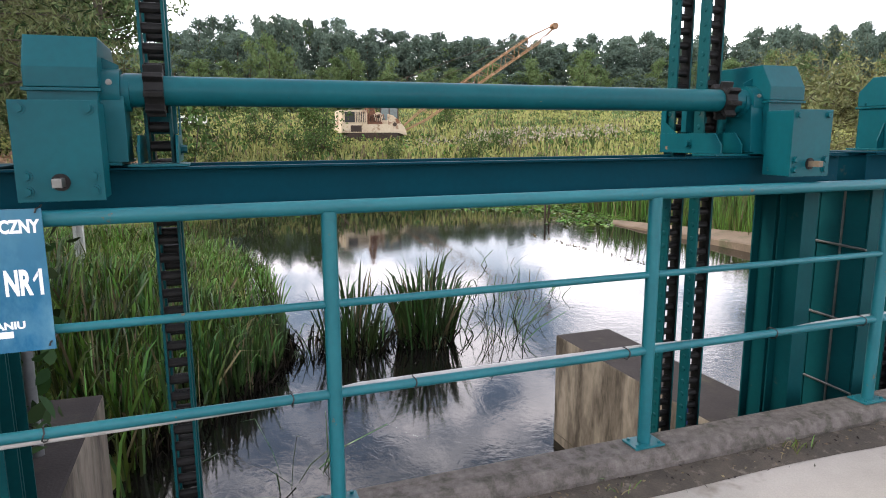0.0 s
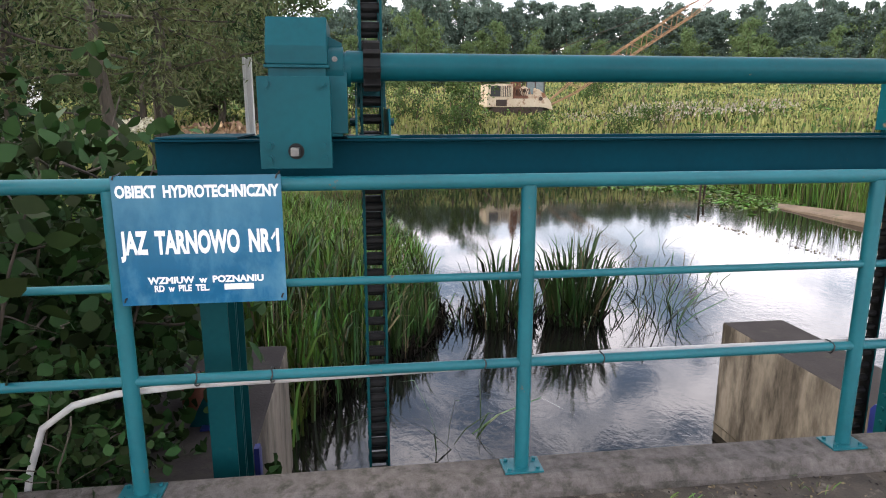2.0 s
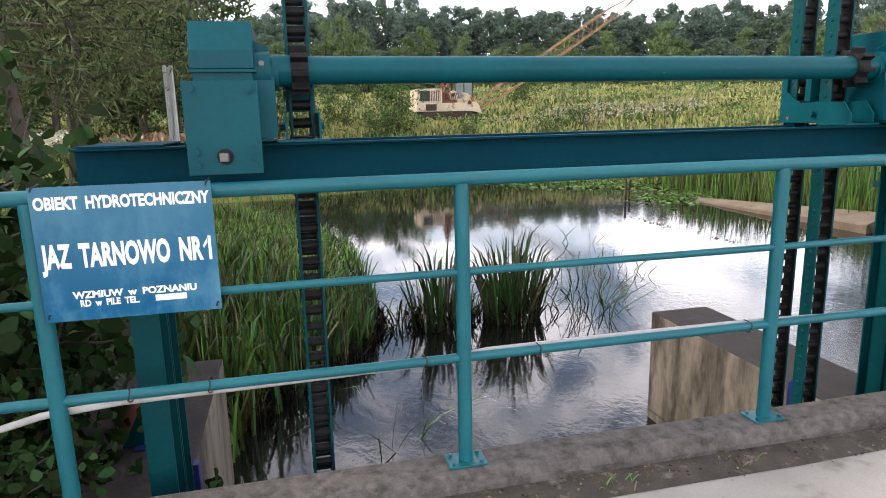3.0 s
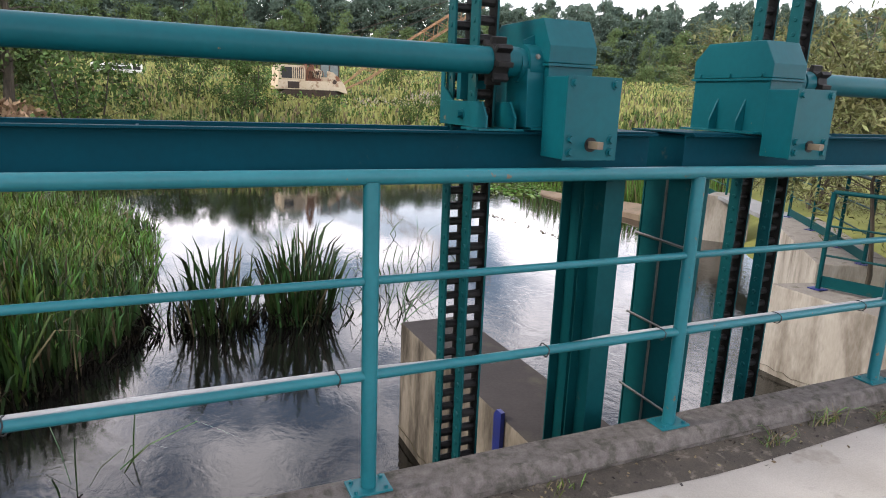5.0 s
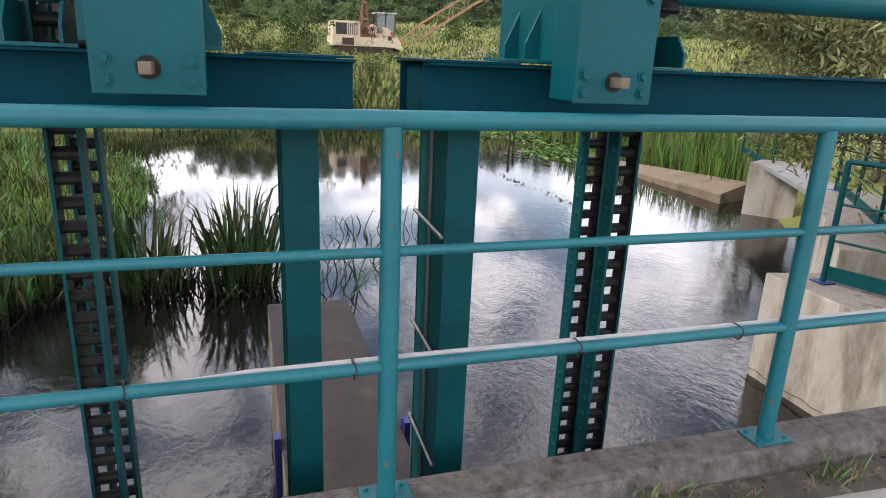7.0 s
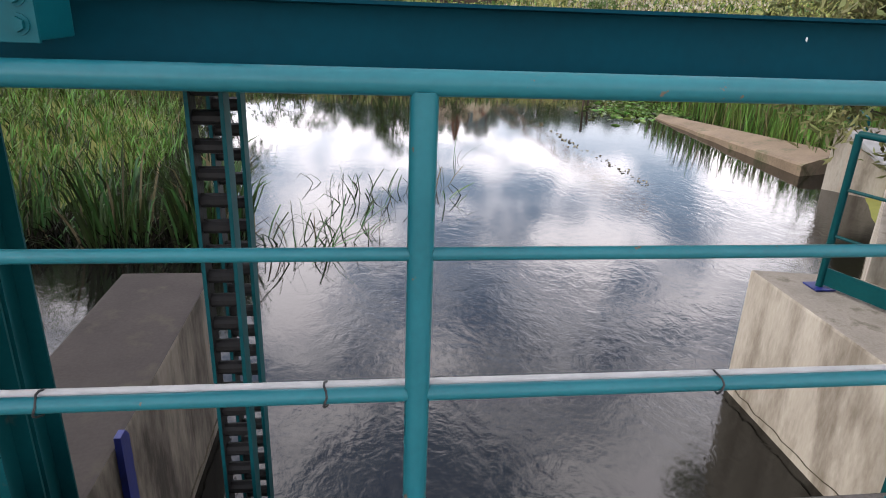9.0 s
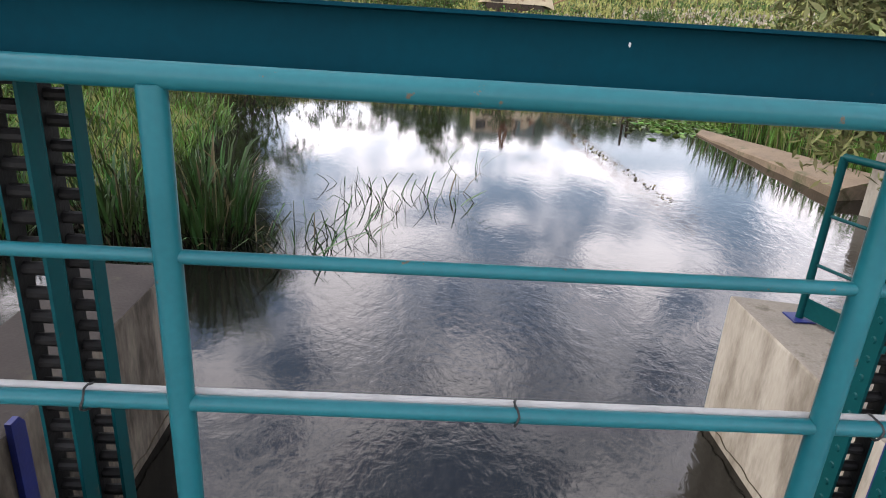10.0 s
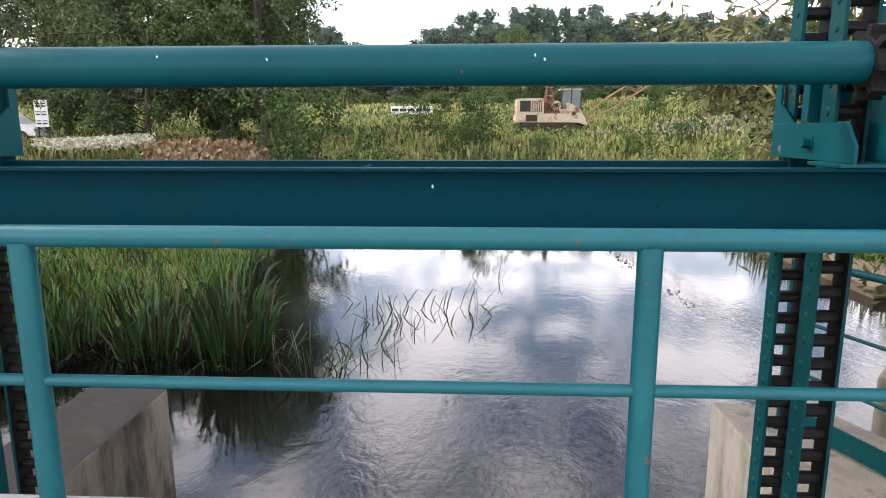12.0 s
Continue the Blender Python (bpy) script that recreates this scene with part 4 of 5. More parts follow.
def reed_field(points, n, h, mat, seed, label, lean=0.22, name="reed_bed", dry=0.08, width=(0.010, 0.022), cat="reeds", fall=((0, 1), (40, 1))):
    """Blades scattered in a polygon given by its corners."""
    rs = np.random.default_rng(seed)
    xs, ys = [p[0] for p in points], [p[1] for p in points]
    out = []
    while sum(len(o) for o in out) < n:
        px, py = rs.uniform(min(xs), max(xs), n), rs.uniform(min(ys), max(ys), n)
        ins = np.zeros(n, bool)
        for (ax, ay), (bx, by) in zip(points, points[1:] + points[:1]):
            ins ^= ((ay > py) != (by > py)) & (px < (bx - ax) * (py - ay) / ((by - ay) or 1e-9) + ax)
        clump = np.sin(px * 2.1 + np.sin(py * 1.7)) * np.sin(py * 2.4 + np.sin(px * 1.3))
        ins &= rs.uniform(-1, 1, n) < clump + 0.55
        out.append(np.stack([px, py], 1)[ins])
    p = np.concatenate(out)[:n]
    px, py = p[:, 0], p[:, 1]
    ht = h * rs.uniform(0.4, 1.0, n) * (0.8 + 0.25 * np.sin(px * 1.1) * np.sin(py * 0.9))
    ht = ht * np.interp(py, [q[0] for q in fall], [q[1] for q in fall])
    base = np.stack([px, py, on_land(px, py)], 1)
    ob = blade_mesh(name, base, ht, rs.uniform(*width, n), ht * np.abs(rs.normal(0, lean, n)) + 0.03, rs.uniform(0, 2 * np.pi, n), [mat, REED_DRY], (rs.uniform(size=n) < dry).astype(int))
    return tagged(ob, label, cat, kind="stuff")


reed_field([(-1.2, 2.7), (-0.2, 2.75), (0.15, 4.0), (0.9, 4.8), (1.2, 5.8), (1.2, 6.8), (0.4, 7.4), (-2.5, 8.0), (-4, 4)], 2500, 1.40, REED, 11, "dense bright green reeds and sedge along the bank", lean=0.26, width=(0.018, 0.038), fall=((2.7, 0.9), (4.5, 1.0), (6.0, 0.85), (8.0, 0.55)))
reed_field([(-1.2, 2.7), (-0.2, 2.75), (0.15, 4.0), (0.9, 4.8), (1.25, 5.8), (1.3, 6.8), (0.4, 7.4), (-2.5, 8.0), (-4, 4)], 1900, 1.30, REED_DARK, 17, "dark green sedge among the bright reeds", lean=0.32, width=(0.018, 0.036), fall=((2.7, 0.9), (4.5, 1.0), (6.0, 0.9), (8.0, 0.5)))
reed_field([(0.1, 3.6), (0.7, 4.4), (1.2, 5.2), (1.45, 6.2), (1.35, 6.8), (0.9, 6.0), (0.3, 4.8)], 700, 1.3, REED_DARK, 12, "dark green bulrushes at the water's edge", lean=0.18, name="bulrush_bed", width=(0.02, 0.036))
reed_field([(-3, 7.4), (0.5, 7.2), (1.5, 6.9), (1.6, 8.6), (1.65, 12.2), (0.9, 14.5), (-5, 15.6), (-7, 9)], 9000, 0.55, REED, 16, "low bright sedge and herbs on the inner bank", lean=0.5, name="sedge_bed", width=(0.014, 0.03), dry=0.03)
reed_clump(2.25, 5.85, 0.42, 95, 1.40, REED_DARK, 21, "dark green bulrush clump standing in the river", lean=0.2)
reed_clump(3.25, 5.85, 0.40, 190, 1.55, REED_DARK, 22, "dense dark bulrush clump standing in the river", lean=0.16)
for k, (x, y, r, n, h) in enumerate(((4.30, 5.60, 0.50, 30, 0.72), (4.75, 6.30, 0.45, 26, 0.66), (5.0, 7.8, 0.6, 26, 0.55), (4.55, 8.4, 0.4, 12, 0.55), (5.9, 7.8, 0.6, 22, 0.6), (6.5, 10.5, 0.5, 7, 0.7), (1.05, 2.7, 0.12, 5, 0.8), (1.35, 2.9, 0.1, 4, 0.7), (1.75, 6.0, 0.35, 20, 0.6), (2.7, 6.0, 0.3, 16, 0.6), (3.7, 5.9, 0.3, 14, 0.6))):
    reed_clump(x, y, r, n, h, REED_DARK, 40 + k, "sparse broken reed stalks bent over the water", lean=0.9, name="broken_reeds", width=(0.013, 0.024))
# short near-black blades: some litter, mostly painted shade under the reeds
FOOT_LABEL = "litter stalks coloured near-black for the shade at the reeds' foot"
reed_field([(-0.1, 3.4), (0.35, 3.9), (0.95, 4.7), (1.45, 5.6), (1.55, 6.4), (1.2, 6.8), (0.3, 5.2), (-0.5, 3.6)], 1700, 0.46, LITTER_SHADE, 18, FOOT_LABEL, lean=0.5, name="reed_litter_shade", dry=0.03, width=(0.014, 0.03))
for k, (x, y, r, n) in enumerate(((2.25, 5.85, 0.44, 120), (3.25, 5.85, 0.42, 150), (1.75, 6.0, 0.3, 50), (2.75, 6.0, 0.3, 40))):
    reed_clump(x, y, r, n, 0.46, LITTER_SHADE, 90 + k, FOOT_LABEL, lean=0.5, name="reed_litter_shade", width=(0.014, 0.03))
reed_field([(13.2, 9.6), (15.8, 10.5), (20, 14), (20, 22), (13.5, 20), (13.6, 14.8)], 5200, 1.9, REED, 13, "tall bright green reeds behind the low quay", lean=0.15, width=(0.018, 0.034))
reed_field([(-16, 14.9), (-5, 14.3), (0.8, 13.7), (0.7, 14.7), (-6, 16.1), (-16, 16.9)], 2600, 0.9, REED, 14, "green sedge fringe on the inner bend", width=(0.016, 0.03))
reed_field([(1, 20.6), (7, 23.4), (13, 21.4), (15.5, 18), (22, 20), (16, 27), (4, 28), (-6, 24), (-12, 20)], 6500, 0.50, REED, 15, "rough grass and reeds on the far bank", width=(0.025, 0.05), lean=0.3)


def meadow(name, x0, x1, y0, y1, n, h, w, mats, seed, label, share=None, cat="grass"):
    rs = np.random.default_rng(seed)
    py = y0 + (y1 - y0) * rs.uniform(0, 1, n) ** 1.3
    px = rs.uniform(x0, x1, n) * (0.55 + 0.45 * py / y1)
    patch = np.sin(px * 0.31 + 1.7 * np.sin(py * 0.13)) * np.sin(py * 0.27 + 0.8)
    ok = shore(px, py) > 0.6
    px, py, patch = px[ok], py[ok], patch[ok]
    n = len(px)
    ht = h * rs.uniform(0.5, 1.0, n) * (0.85 + 0.35 * patch)
    pick = np.zeros(n, int)
    if share:
        u = rs.uniform(size=n) - 0.25 * patch
        for k, q in enumerate(share):
            pick[(u < q) & (pick == 0)] = k + 1
    ob = blade_mesh(name, np.stack([px, py, land(px, py) - 0.03], 1), ht, w * rs.uniform(0.5, 1.2, n), ht * np.abs(rs.normal(0, 0.3, n)), rs.uniform(0, 6.28, n), mats, pick)
    return tagged(ob, label, cat, kind="stuff")


meadow("meadow_grass", -45, 75, 24, 90, 42000, 0.75, 0.14, [MEADOW, LEAF_MEADOW, REED_DRY], 31, "tall yellow-green meadow grass", share=(0.22, 0.42))
meadow("far_meadow_grass", -130, 300, 88, 208, 26000, 1.3, 0.40, [MEADOW, LEAF_MEADOW, REED_DRY], 33, "pale rough grass below the far wood", share=(0.2, 0.35))
meadow("near_meadow_grass", -16, 34, 21, 44, 26000, 0.50, 0.045, [MEADOW, LEAF_MEADOW, REED_DRY], 32, "rough yellow-green grass and herbs on the far bank", share=(0.35, 0.5))


def herbs(x0, x1, y0, y1, mounds, leaves, high, mats, seed, label):
    """Low leafy herbs in mounds on the far bank and in the meadow."""
    rs = np.random.default_rng(seed)
    cx, cy = rs.uniform(x0, x1, mounds), y0 + (y1 - y0) * rs.uniform(0, 1, mounds) ** 1.4
    ok = shore(cx, cy) > 0.3
    cx, cy = cx[ok], cy[ok]
    m = len(cx)
    rad = rs.uniform(0.35, 1.1, m) * np.interp(cy, (20, 70), (0.8, 2.0))
    top = high * rs.uniform(0.5, 1.2, m) * np.interp(cy, (20, 70), (0.9, 1.4))
    i = np.repeat(np.arange(m), leaves)
    a, q = rs.uniform(0, 6.28, len(i)), np.sqrt(rs.uniform(0, 1, len(i)))
    px, py = cx[i] + rad[i] * q * np.cos(a), cy[i] + rad[i] * q * np.sin(a)
    z = land(px, py) + top[i] * (1 - 0.7 * q * q) * rs.uniform(0.35, 1.0, len(i))
    size = 0.15 * np.interp(py, (20, 70), (0.8, 2.2)) * rs.uniform(0.6, 1.4, len(i))
    me = leaf_mesh("herbs", np.stack([px, py, z], 1), size, size * 0.55, rs.normal(size=(len(i), 3)) + (0, 0, 0.6), mats, rs.integers(0, len(mats), m)[i], rs)
    return tagged(new("herbs", me), label, "herbs", kind="stuff")


herbs(-9, 32, 20.5, 40, 620, 46, 0.55, [LEAF_MEADOW, MEADOW, REED], 35, "leafy green herbs and nettles on the far bank")
herbs(-40, 75, 40, 84, 420, 46, 0.8, [LEAF_MEADOW, MEADOW, LEAF_FOREST], 36, "scattered low bushes and herbs in the meadow")


def flower_patch(cx, cy, rx, ry, n, h, mat, seed, label, size=0.09, name="flower_patch"):
    rs = np.random.default_rng(seed)
    a, q = rs.uniform(0, 6.28, n), np.sqrt(rs.uniform(0, 1, n))
    px, py = cx + rx * q * np.cos(a), cy + ry * q * np.sin(a)
    z = land(px, py) + h * rs.uniform(0.7, 1.1, n)
    me = leaf_mesh(name, np.stack([px, py, z], 1), np.full(n, size) * rs.uniform(0.6, 1.6, n), np.full(n, size * 0.7), rs.normal(size=(n, 3)) * (1, 1, 0.35 if mat is FLOWERS else 2.5), [mat], rs=rs)
    return tagged(new(name, me), label, "flowers", "flower patches", "stuff")


flower_patch(-8.8, 23.4, 2.4, 1.4, 2200, 0.95, FLOWERS, 51, "patch of white flowering weeds on the lawn", 0.11)
flower_patch(22, 36, 6, 3, 500, 0.75, PALE_HEADS, 52, "pale seed heads scattered in the meadow", 0.16)
flower_patch(15, 33, 4, 1.5, 200, 0.75, PALE_HEADS, 53, "pale seed heads scattered in the meadow", 0.12)
flower_patch(-3.7, 22.0, 2.5, 0.7, 1000, 0.95, SEEDHEADS, 54, "reddish feathery grass heads at the waterside", 0.22, "grass_heads")

# ---- trees and bushes ----
def limbs(bm, base, top, r0, r1, rs, bends=4, sway=0.12, seg=7):
    pts = []
    base, top = Vector(base), Vector(top)
    L = (top - base).length
    for i in range(bends + 1):
        f = i / bends
        p = base.lerp(top, f)
        if 0 < i < bends:
            p += Vector((rs.uniform(-1, 1), rs.uniform(-1, 1), 0)) * sway * L / bends
        pts.append((p, r0 + (r1 - r0) * f))
    rings = []
    for i, (p, r) in enumerate(pts):
        d = (pts[min(i + 1, bends)][0] - pts[max(i - 1, 0)][0]).normalized()
        s = d.orthogonal().normalized()
        u = d.cross(s)
        rings.append([bm.verts.new(p + r * (math.cos(t) * s + math.sin(t) * u)) for t in (2 * math.pi * k / seg for k in range(seg))])
    for a, c in zip(rings, rings[1:]):
        for k in range(seg):
            bm.faces.new((a[k], a[(k + 1) % seg], c[(k + 1) % seg], c[k]))
    bm.faces.new(rings[-1])
    return [p for p, _ in pts]


def tree(name, height, spread, n_limb, n_clump, per_clump, leaf_len, leaf_wid, clump_r, mats, bark, seed, first=0.25, trunk_r=0.12, droop=0.0, shape="round", at=(0, 0, 0), lean=(0, 0), label="", category="tree", stems=1, group="", oval=False, tri=False, fine=False, split=False):
    """A tapered trunk with limbs and a crown of many small leaves in uneven clumps."""
    rs = random.Random(seed)
    ns = np.random.default_rng(seed)
    root = thing(name, at, label, category, group)
    bm = B()
    ends = []
    for s in range(stems):
        off = Vector((rs.uniform(-0.3, 0.3), rs.uniform(-0.3, 0.3), 0)) * (stems > 1)
        top = Vector((lean[0] * height + off.x * 4, lean[1] * height + off.y * 4, height * rs.uniform(0.85, 0.97)))
        pts = limbs(bm, off - Vector((0, 0, 0.3)), top, trunk_r, trunk_r * 0.2, rs, 6)
        for i in range(n_limb):
            f = first + (0.97 - first) * (i + rs.random()) / n_limb
            k = min(int(f * 6), 5)
            p = pts[k].lerp(pts[k + 1], f * 6 - k)
            a = rs.uniform(0, 6.283)
            prof = {"round": math.sin(math.pi * min(1, 0.18 + 0.80 * (f - first) / (1 - first))) ** 0.6, "cone": 1.05 - f, "pine": 0.35 + 0.65 * math.sin(math.pi * min(1, 0.25 + 0.75 * (f - first) / (1 - first))), "bush": 0.9 - 0.35 * f}[shape]
            L = spread * prof * rs.uniform(0.6, 1.1)
            e = p + Vector((math.cos(a) * L, math.sin(a) * L, L * rs.uniform(0.05, 0.6) - droop * L))
            if split or (trunk_r >= 0.1 and not tri):
                lb = B()
                limbs(lb, p, e, trunk_r * 0.32 * (1.1 - f), 0.008, rs, 3, 0.25)
                lm = bpy.data.meshes.new("limb")
                lb.to_mesh(lm)
                lb.free()
                lm.materials.append(bark)
                new("limb", lm).parent = root
            else:
                limbs(bm, p, e, trunk_r * 0.32 * (1.1 - f), 0.008, rs, 1 if tri else 3, 0.25, 3 if tri else 7)
            ends += [p.lerp(e, q) for q in (0.55, 0.8, 1.0)]
        ends.append(top)
    me = bpy.data.meshes.new("trunk")
    bm.to_mesh(me)
    bm.free()
    me.materials.append(bark)
    tr = new("trunk", me)
    tr.parent = root
    cent = []
    for c in range(n_clump):
        e = rs.choice(ends)
        cent.append(e + Vector((rs.gauss(0, 1), rs.gauss(0, 1), rs.gauss(0, 0.7))) * clump_r * 0.8)
    cent = np.array([tuple(c) for c in cent])
    n = n_clump * per_clump
    idx = np.repeat(np.arange(n_clump), per_clump)
    g = ns.normal(size=(n, 3)) * (clump_r * np.array([0.5, 0.5, 0.38]))
    pos = cent[idx] + g
    dirs = ns.normal(size=(n, 3)) + np.array([0, 0, -droop * 2.2])
    ln = leaf_len * ns.uniform(0.6, 1.3, n)
    pick = np.zeros(n, int)
    if len(mats) > 1:
        pick = (ns.uniform(size=n_clump) < 0.18).astype(int)[idx]
    me = leaf_mesh("crown", pos, ln, leaf_wid * ns.uniform(0.7, 1.3, n), dirs, mats, pick, ns, 0.08, oval, tri or fine)
    cr = new("crown", me)
    cr.parent = root
    return root


def place(root, x, y, scale=1.0, turn=0.0, z=None, wide=None):
    m = Matrix.LocRotScale((x, y, (land_at(x, y) if z is None else z) - 0.05), Euler((0, 0, turn)), None)
    ob = copy_thing(root, m)
    ob.scale = (wide or scale, wide or scale, scale)
    return ob


# far forest: six kinds, copied
rs = random.Random(77)
LEAFY = "leafy green woodland tree at the meadow's edge"
PINE = "tall dark pine in the far wood"
kinds = [
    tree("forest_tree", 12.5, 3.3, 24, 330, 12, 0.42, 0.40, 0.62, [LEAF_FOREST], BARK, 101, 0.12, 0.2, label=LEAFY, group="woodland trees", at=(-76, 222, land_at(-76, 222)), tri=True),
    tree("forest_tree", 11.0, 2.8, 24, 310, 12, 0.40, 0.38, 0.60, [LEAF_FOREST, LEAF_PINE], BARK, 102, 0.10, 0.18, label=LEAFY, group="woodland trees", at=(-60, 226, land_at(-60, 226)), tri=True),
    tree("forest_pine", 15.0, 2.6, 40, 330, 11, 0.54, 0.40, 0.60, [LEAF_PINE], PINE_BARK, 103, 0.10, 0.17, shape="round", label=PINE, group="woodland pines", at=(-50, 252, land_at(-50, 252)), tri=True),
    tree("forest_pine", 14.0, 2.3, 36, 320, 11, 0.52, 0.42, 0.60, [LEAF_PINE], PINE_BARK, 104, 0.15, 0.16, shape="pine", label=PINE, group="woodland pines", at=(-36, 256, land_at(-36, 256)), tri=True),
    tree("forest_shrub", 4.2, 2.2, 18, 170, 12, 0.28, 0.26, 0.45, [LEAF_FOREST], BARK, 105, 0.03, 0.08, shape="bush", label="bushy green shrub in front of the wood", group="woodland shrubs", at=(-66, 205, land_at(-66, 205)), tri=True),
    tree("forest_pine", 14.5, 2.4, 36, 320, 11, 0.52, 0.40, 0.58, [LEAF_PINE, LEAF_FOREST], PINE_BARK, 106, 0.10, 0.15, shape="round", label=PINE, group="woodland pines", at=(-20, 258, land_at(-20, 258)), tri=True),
]
KIND_H = (11.6, 10.2, 13.6, 13.0, 4.2, 13.4)
# height of the wood's skyline over x, where it stands 100 m off
SKY_X = (-70, -30, -20, -13, -7, 0, 10, 16, 22, 40, 60, 90, 123, 175)
SKY_Z = (20, 18, 16, 13.4, 14.6, 17.4, 19.0, 19.4, 17.4, 17.4, 17.8, 20.0, 22.8, 26)


def wood_row(x0, x1, step, y0, jitter, choices, low, high):
    x = x0
    while x < x1:
        px, py = x + rs.uniform(-0.4, 0.4) * step, y0 + rs.uniform(-jitter, jitter) - max(0, x - 60) * 0.12
        k = rs.choice(choices)
        top = 1.3 + (float(np.interp(px * 100 / py, SKY_X, SKY_Z)) - 1.3) * py / 100 * rs.uniform(low, high)
        place(kinds[k], px, py, max(0.4, (top - land_at(px, py)) / KIND_H[k]), rs.uniform(0, 6), wide=rs.uniform(1.7, 2.2) * (0.75 if k in (0, 1) else 1.0))
        x += step


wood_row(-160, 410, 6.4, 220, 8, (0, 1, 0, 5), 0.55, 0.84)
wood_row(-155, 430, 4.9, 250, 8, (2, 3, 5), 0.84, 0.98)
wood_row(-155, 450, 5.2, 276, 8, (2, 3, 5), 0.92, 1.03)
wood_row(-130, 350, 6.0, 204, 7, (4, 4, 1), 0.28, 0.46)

# alders on the far bank of the bend
ALD = "dense dark green alder on the river bank"
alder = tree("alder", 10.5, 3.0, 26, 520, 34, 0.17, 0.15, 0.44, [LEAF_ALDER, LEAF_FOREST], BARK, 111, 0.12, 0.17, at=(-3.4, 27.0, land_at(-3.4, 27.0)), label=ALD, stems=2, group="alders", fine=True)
for x, y, s, t in ((-6.0, 28.6, 1.0, 1.0), (-8.8, 27.2, 0.9, 2.2), (-11.0, 30.5, 1.05, 3.1), (-15.5, 33.0, 1.05, 4.0), (-22.5, 31.0, 1.1, 5.2), (-5.0, 32.0, 0.95, 0.4), (-27.0, 36.0, 1.15, 1.9), (-7.0, 34.0, 1.0, 2.9), (-33, 33, 1.2, 0.7), (-18, 40, 1.2, 4.4)):
    place(alder, x, y, s, t)
# bushes in the meadow and at the water
bush = tree("meadow_bush", 2.3, 0.85, 16, 90, 20, 0.13, 0.08, 0.30, [LEAF_MEADOW], BARK, 121, 0.02, 0.035, shape="bush", at=(3.4, 36.0, land_at(3.4, 36.0)), label="round green bush standing in the meadow", category="bush", stems=3, group="meadow bushes")
for x, y, s, t in ((-0.4, 22.6, 1.5, 1.1), (6.3, 33, 1.3, 2.0), (5.2, 31, 0.7, 3.0), (13.5, 29, 0.6, 0.4), (2.2, 23.2, 0.7, 3.3), (20.5, 52, 1.2, 1.5), (17, 33, 0.6, 2.1), (9.2, 29, 0.55, 1.2)):
    place(bush, x, y, s, t)

# willows on the west bank, beside the bridge
WIL = "grey-green narrow-leaved willow beside the river"
willow = tree("willow", 6.6, 2.3, 20, 170, 44, 0.150, 0.024, 0.36, [LEAF_WILLOW, LEAF_SHADED], BARK, 131, 0.46, 0.12, droop=0.25, at=(-2.75, 6.6, land_at(-2.75, 6.6)), label=WIL, group="willows")
place(willow, -2.3, 7.6, 0.98, 2.1)
place(willow, -4.8, 8.8, 1.1, 4.0)
place(willow, -6.2, 6.2, 1.0, 5.0)
place(willow, -3.6, 11.5, 1.15, 0.8)
# background shrubs in the shade-darkened green
dark_bush = tree("dark_bush", 3.6, 1.5, 18, 190, 22, 0.11, 0.07, 0.40, [LEAF_SHADED], BARK, 133, 0.02, 0.05, shape="bush", at=(-4.6, 5.2, land_at(-4.6, 5.2)), label="dense shrub filling the bank, its leaves coloured dark for shade", category="bush", stems=3, group="bank shrubs")
place(dark_bush, -6.8, 8.2, 1.2, 1.2)
place(dark_bush, -3.4, 4.2, 0.75, 2.6)
place(dark_bush, -8.6, 5.0, 1.3, 0.5)
place(dark_bush, -8.5, 11.0, 1.5, 3.5)
place(dark_bush, -8.6, 13.0, 1.2, 4.4)
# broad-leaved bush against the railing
bramble = tree("bramble_bush", 1.75, 0.75, 16, 110, 17, 0.110, 0.072, 0.26, [LEAF_BUSH, LEAF_SHADED], BARK, 141, 0.02, 0.02, shape="bush", oval=True, at=(-1.65, 0.85, -0.60), label="broad-leaved green bush pushing against the railing", category="bush", stems=4, group="roadside bushes")
for x, y, s, t in ((-1.95, 0.75, 1.0, 1.3), (-2.6, 0.95, 1.05, 2.4), (-1.65, 1.55, 1.1, 3.7), (-2.6, 2.0, 1.3, 0.3), (-3.3, 1.2, 1.15, 2.0), (-1.9, 2.7, 1.1, 4.2), (-1.25, 0.50, 0.55, 5.0), (-0.98, 0.62, 0.48, 1.1), (-1.30, 1.25, 0.72, 2.9)):
    place(bramble, x, y, s, t, z=-0.58)
# willow shrub on the east bank
east = tree("willow_shrub", 4.2, 1.7, 22, 190, 56, 0.105, 0.021, 0.32, [LEAF_YELLOW, LEAF_WILLOW], BARK, 151, 0.04, 0.05, shape="bush", at=(10.9, 1.9, land_at(10.9, 1.9)), label="yellowish narrow-leaved willow shrub behind the fence", category="bush", stems=4, group="willow shrubs", lean=(-0.05, 0.0))
tree("leaning_willow", 3.5, 1.8, 34, 400, 46, 0.115, 0.025, 0.22, [LEAF_YELLOW, LEAF_WILLOW], BARK, 157, 0.62, 0.04, shape="round", droop=0.0, at=(9.4, 2.8, land_at(9.4, 2.8)), label="narrow-leaved willow spreading over the abutment", category="bush", lean=(-0.05, 0.0), split=True)
place(east, 12.6, 3.2, 0.85, 1.4)
place(east, 14.2, 5.2, 0.95, 2.6)
place(east, 9.9, 0.6, 0.8, 4.2)
place(east, 12.4, 1.2, 1.1, 5.1)
place(east, 15.4, 8.0, 1.0, 3.3)
place(east, 17.5, 12.5, 1.1, 0.9)

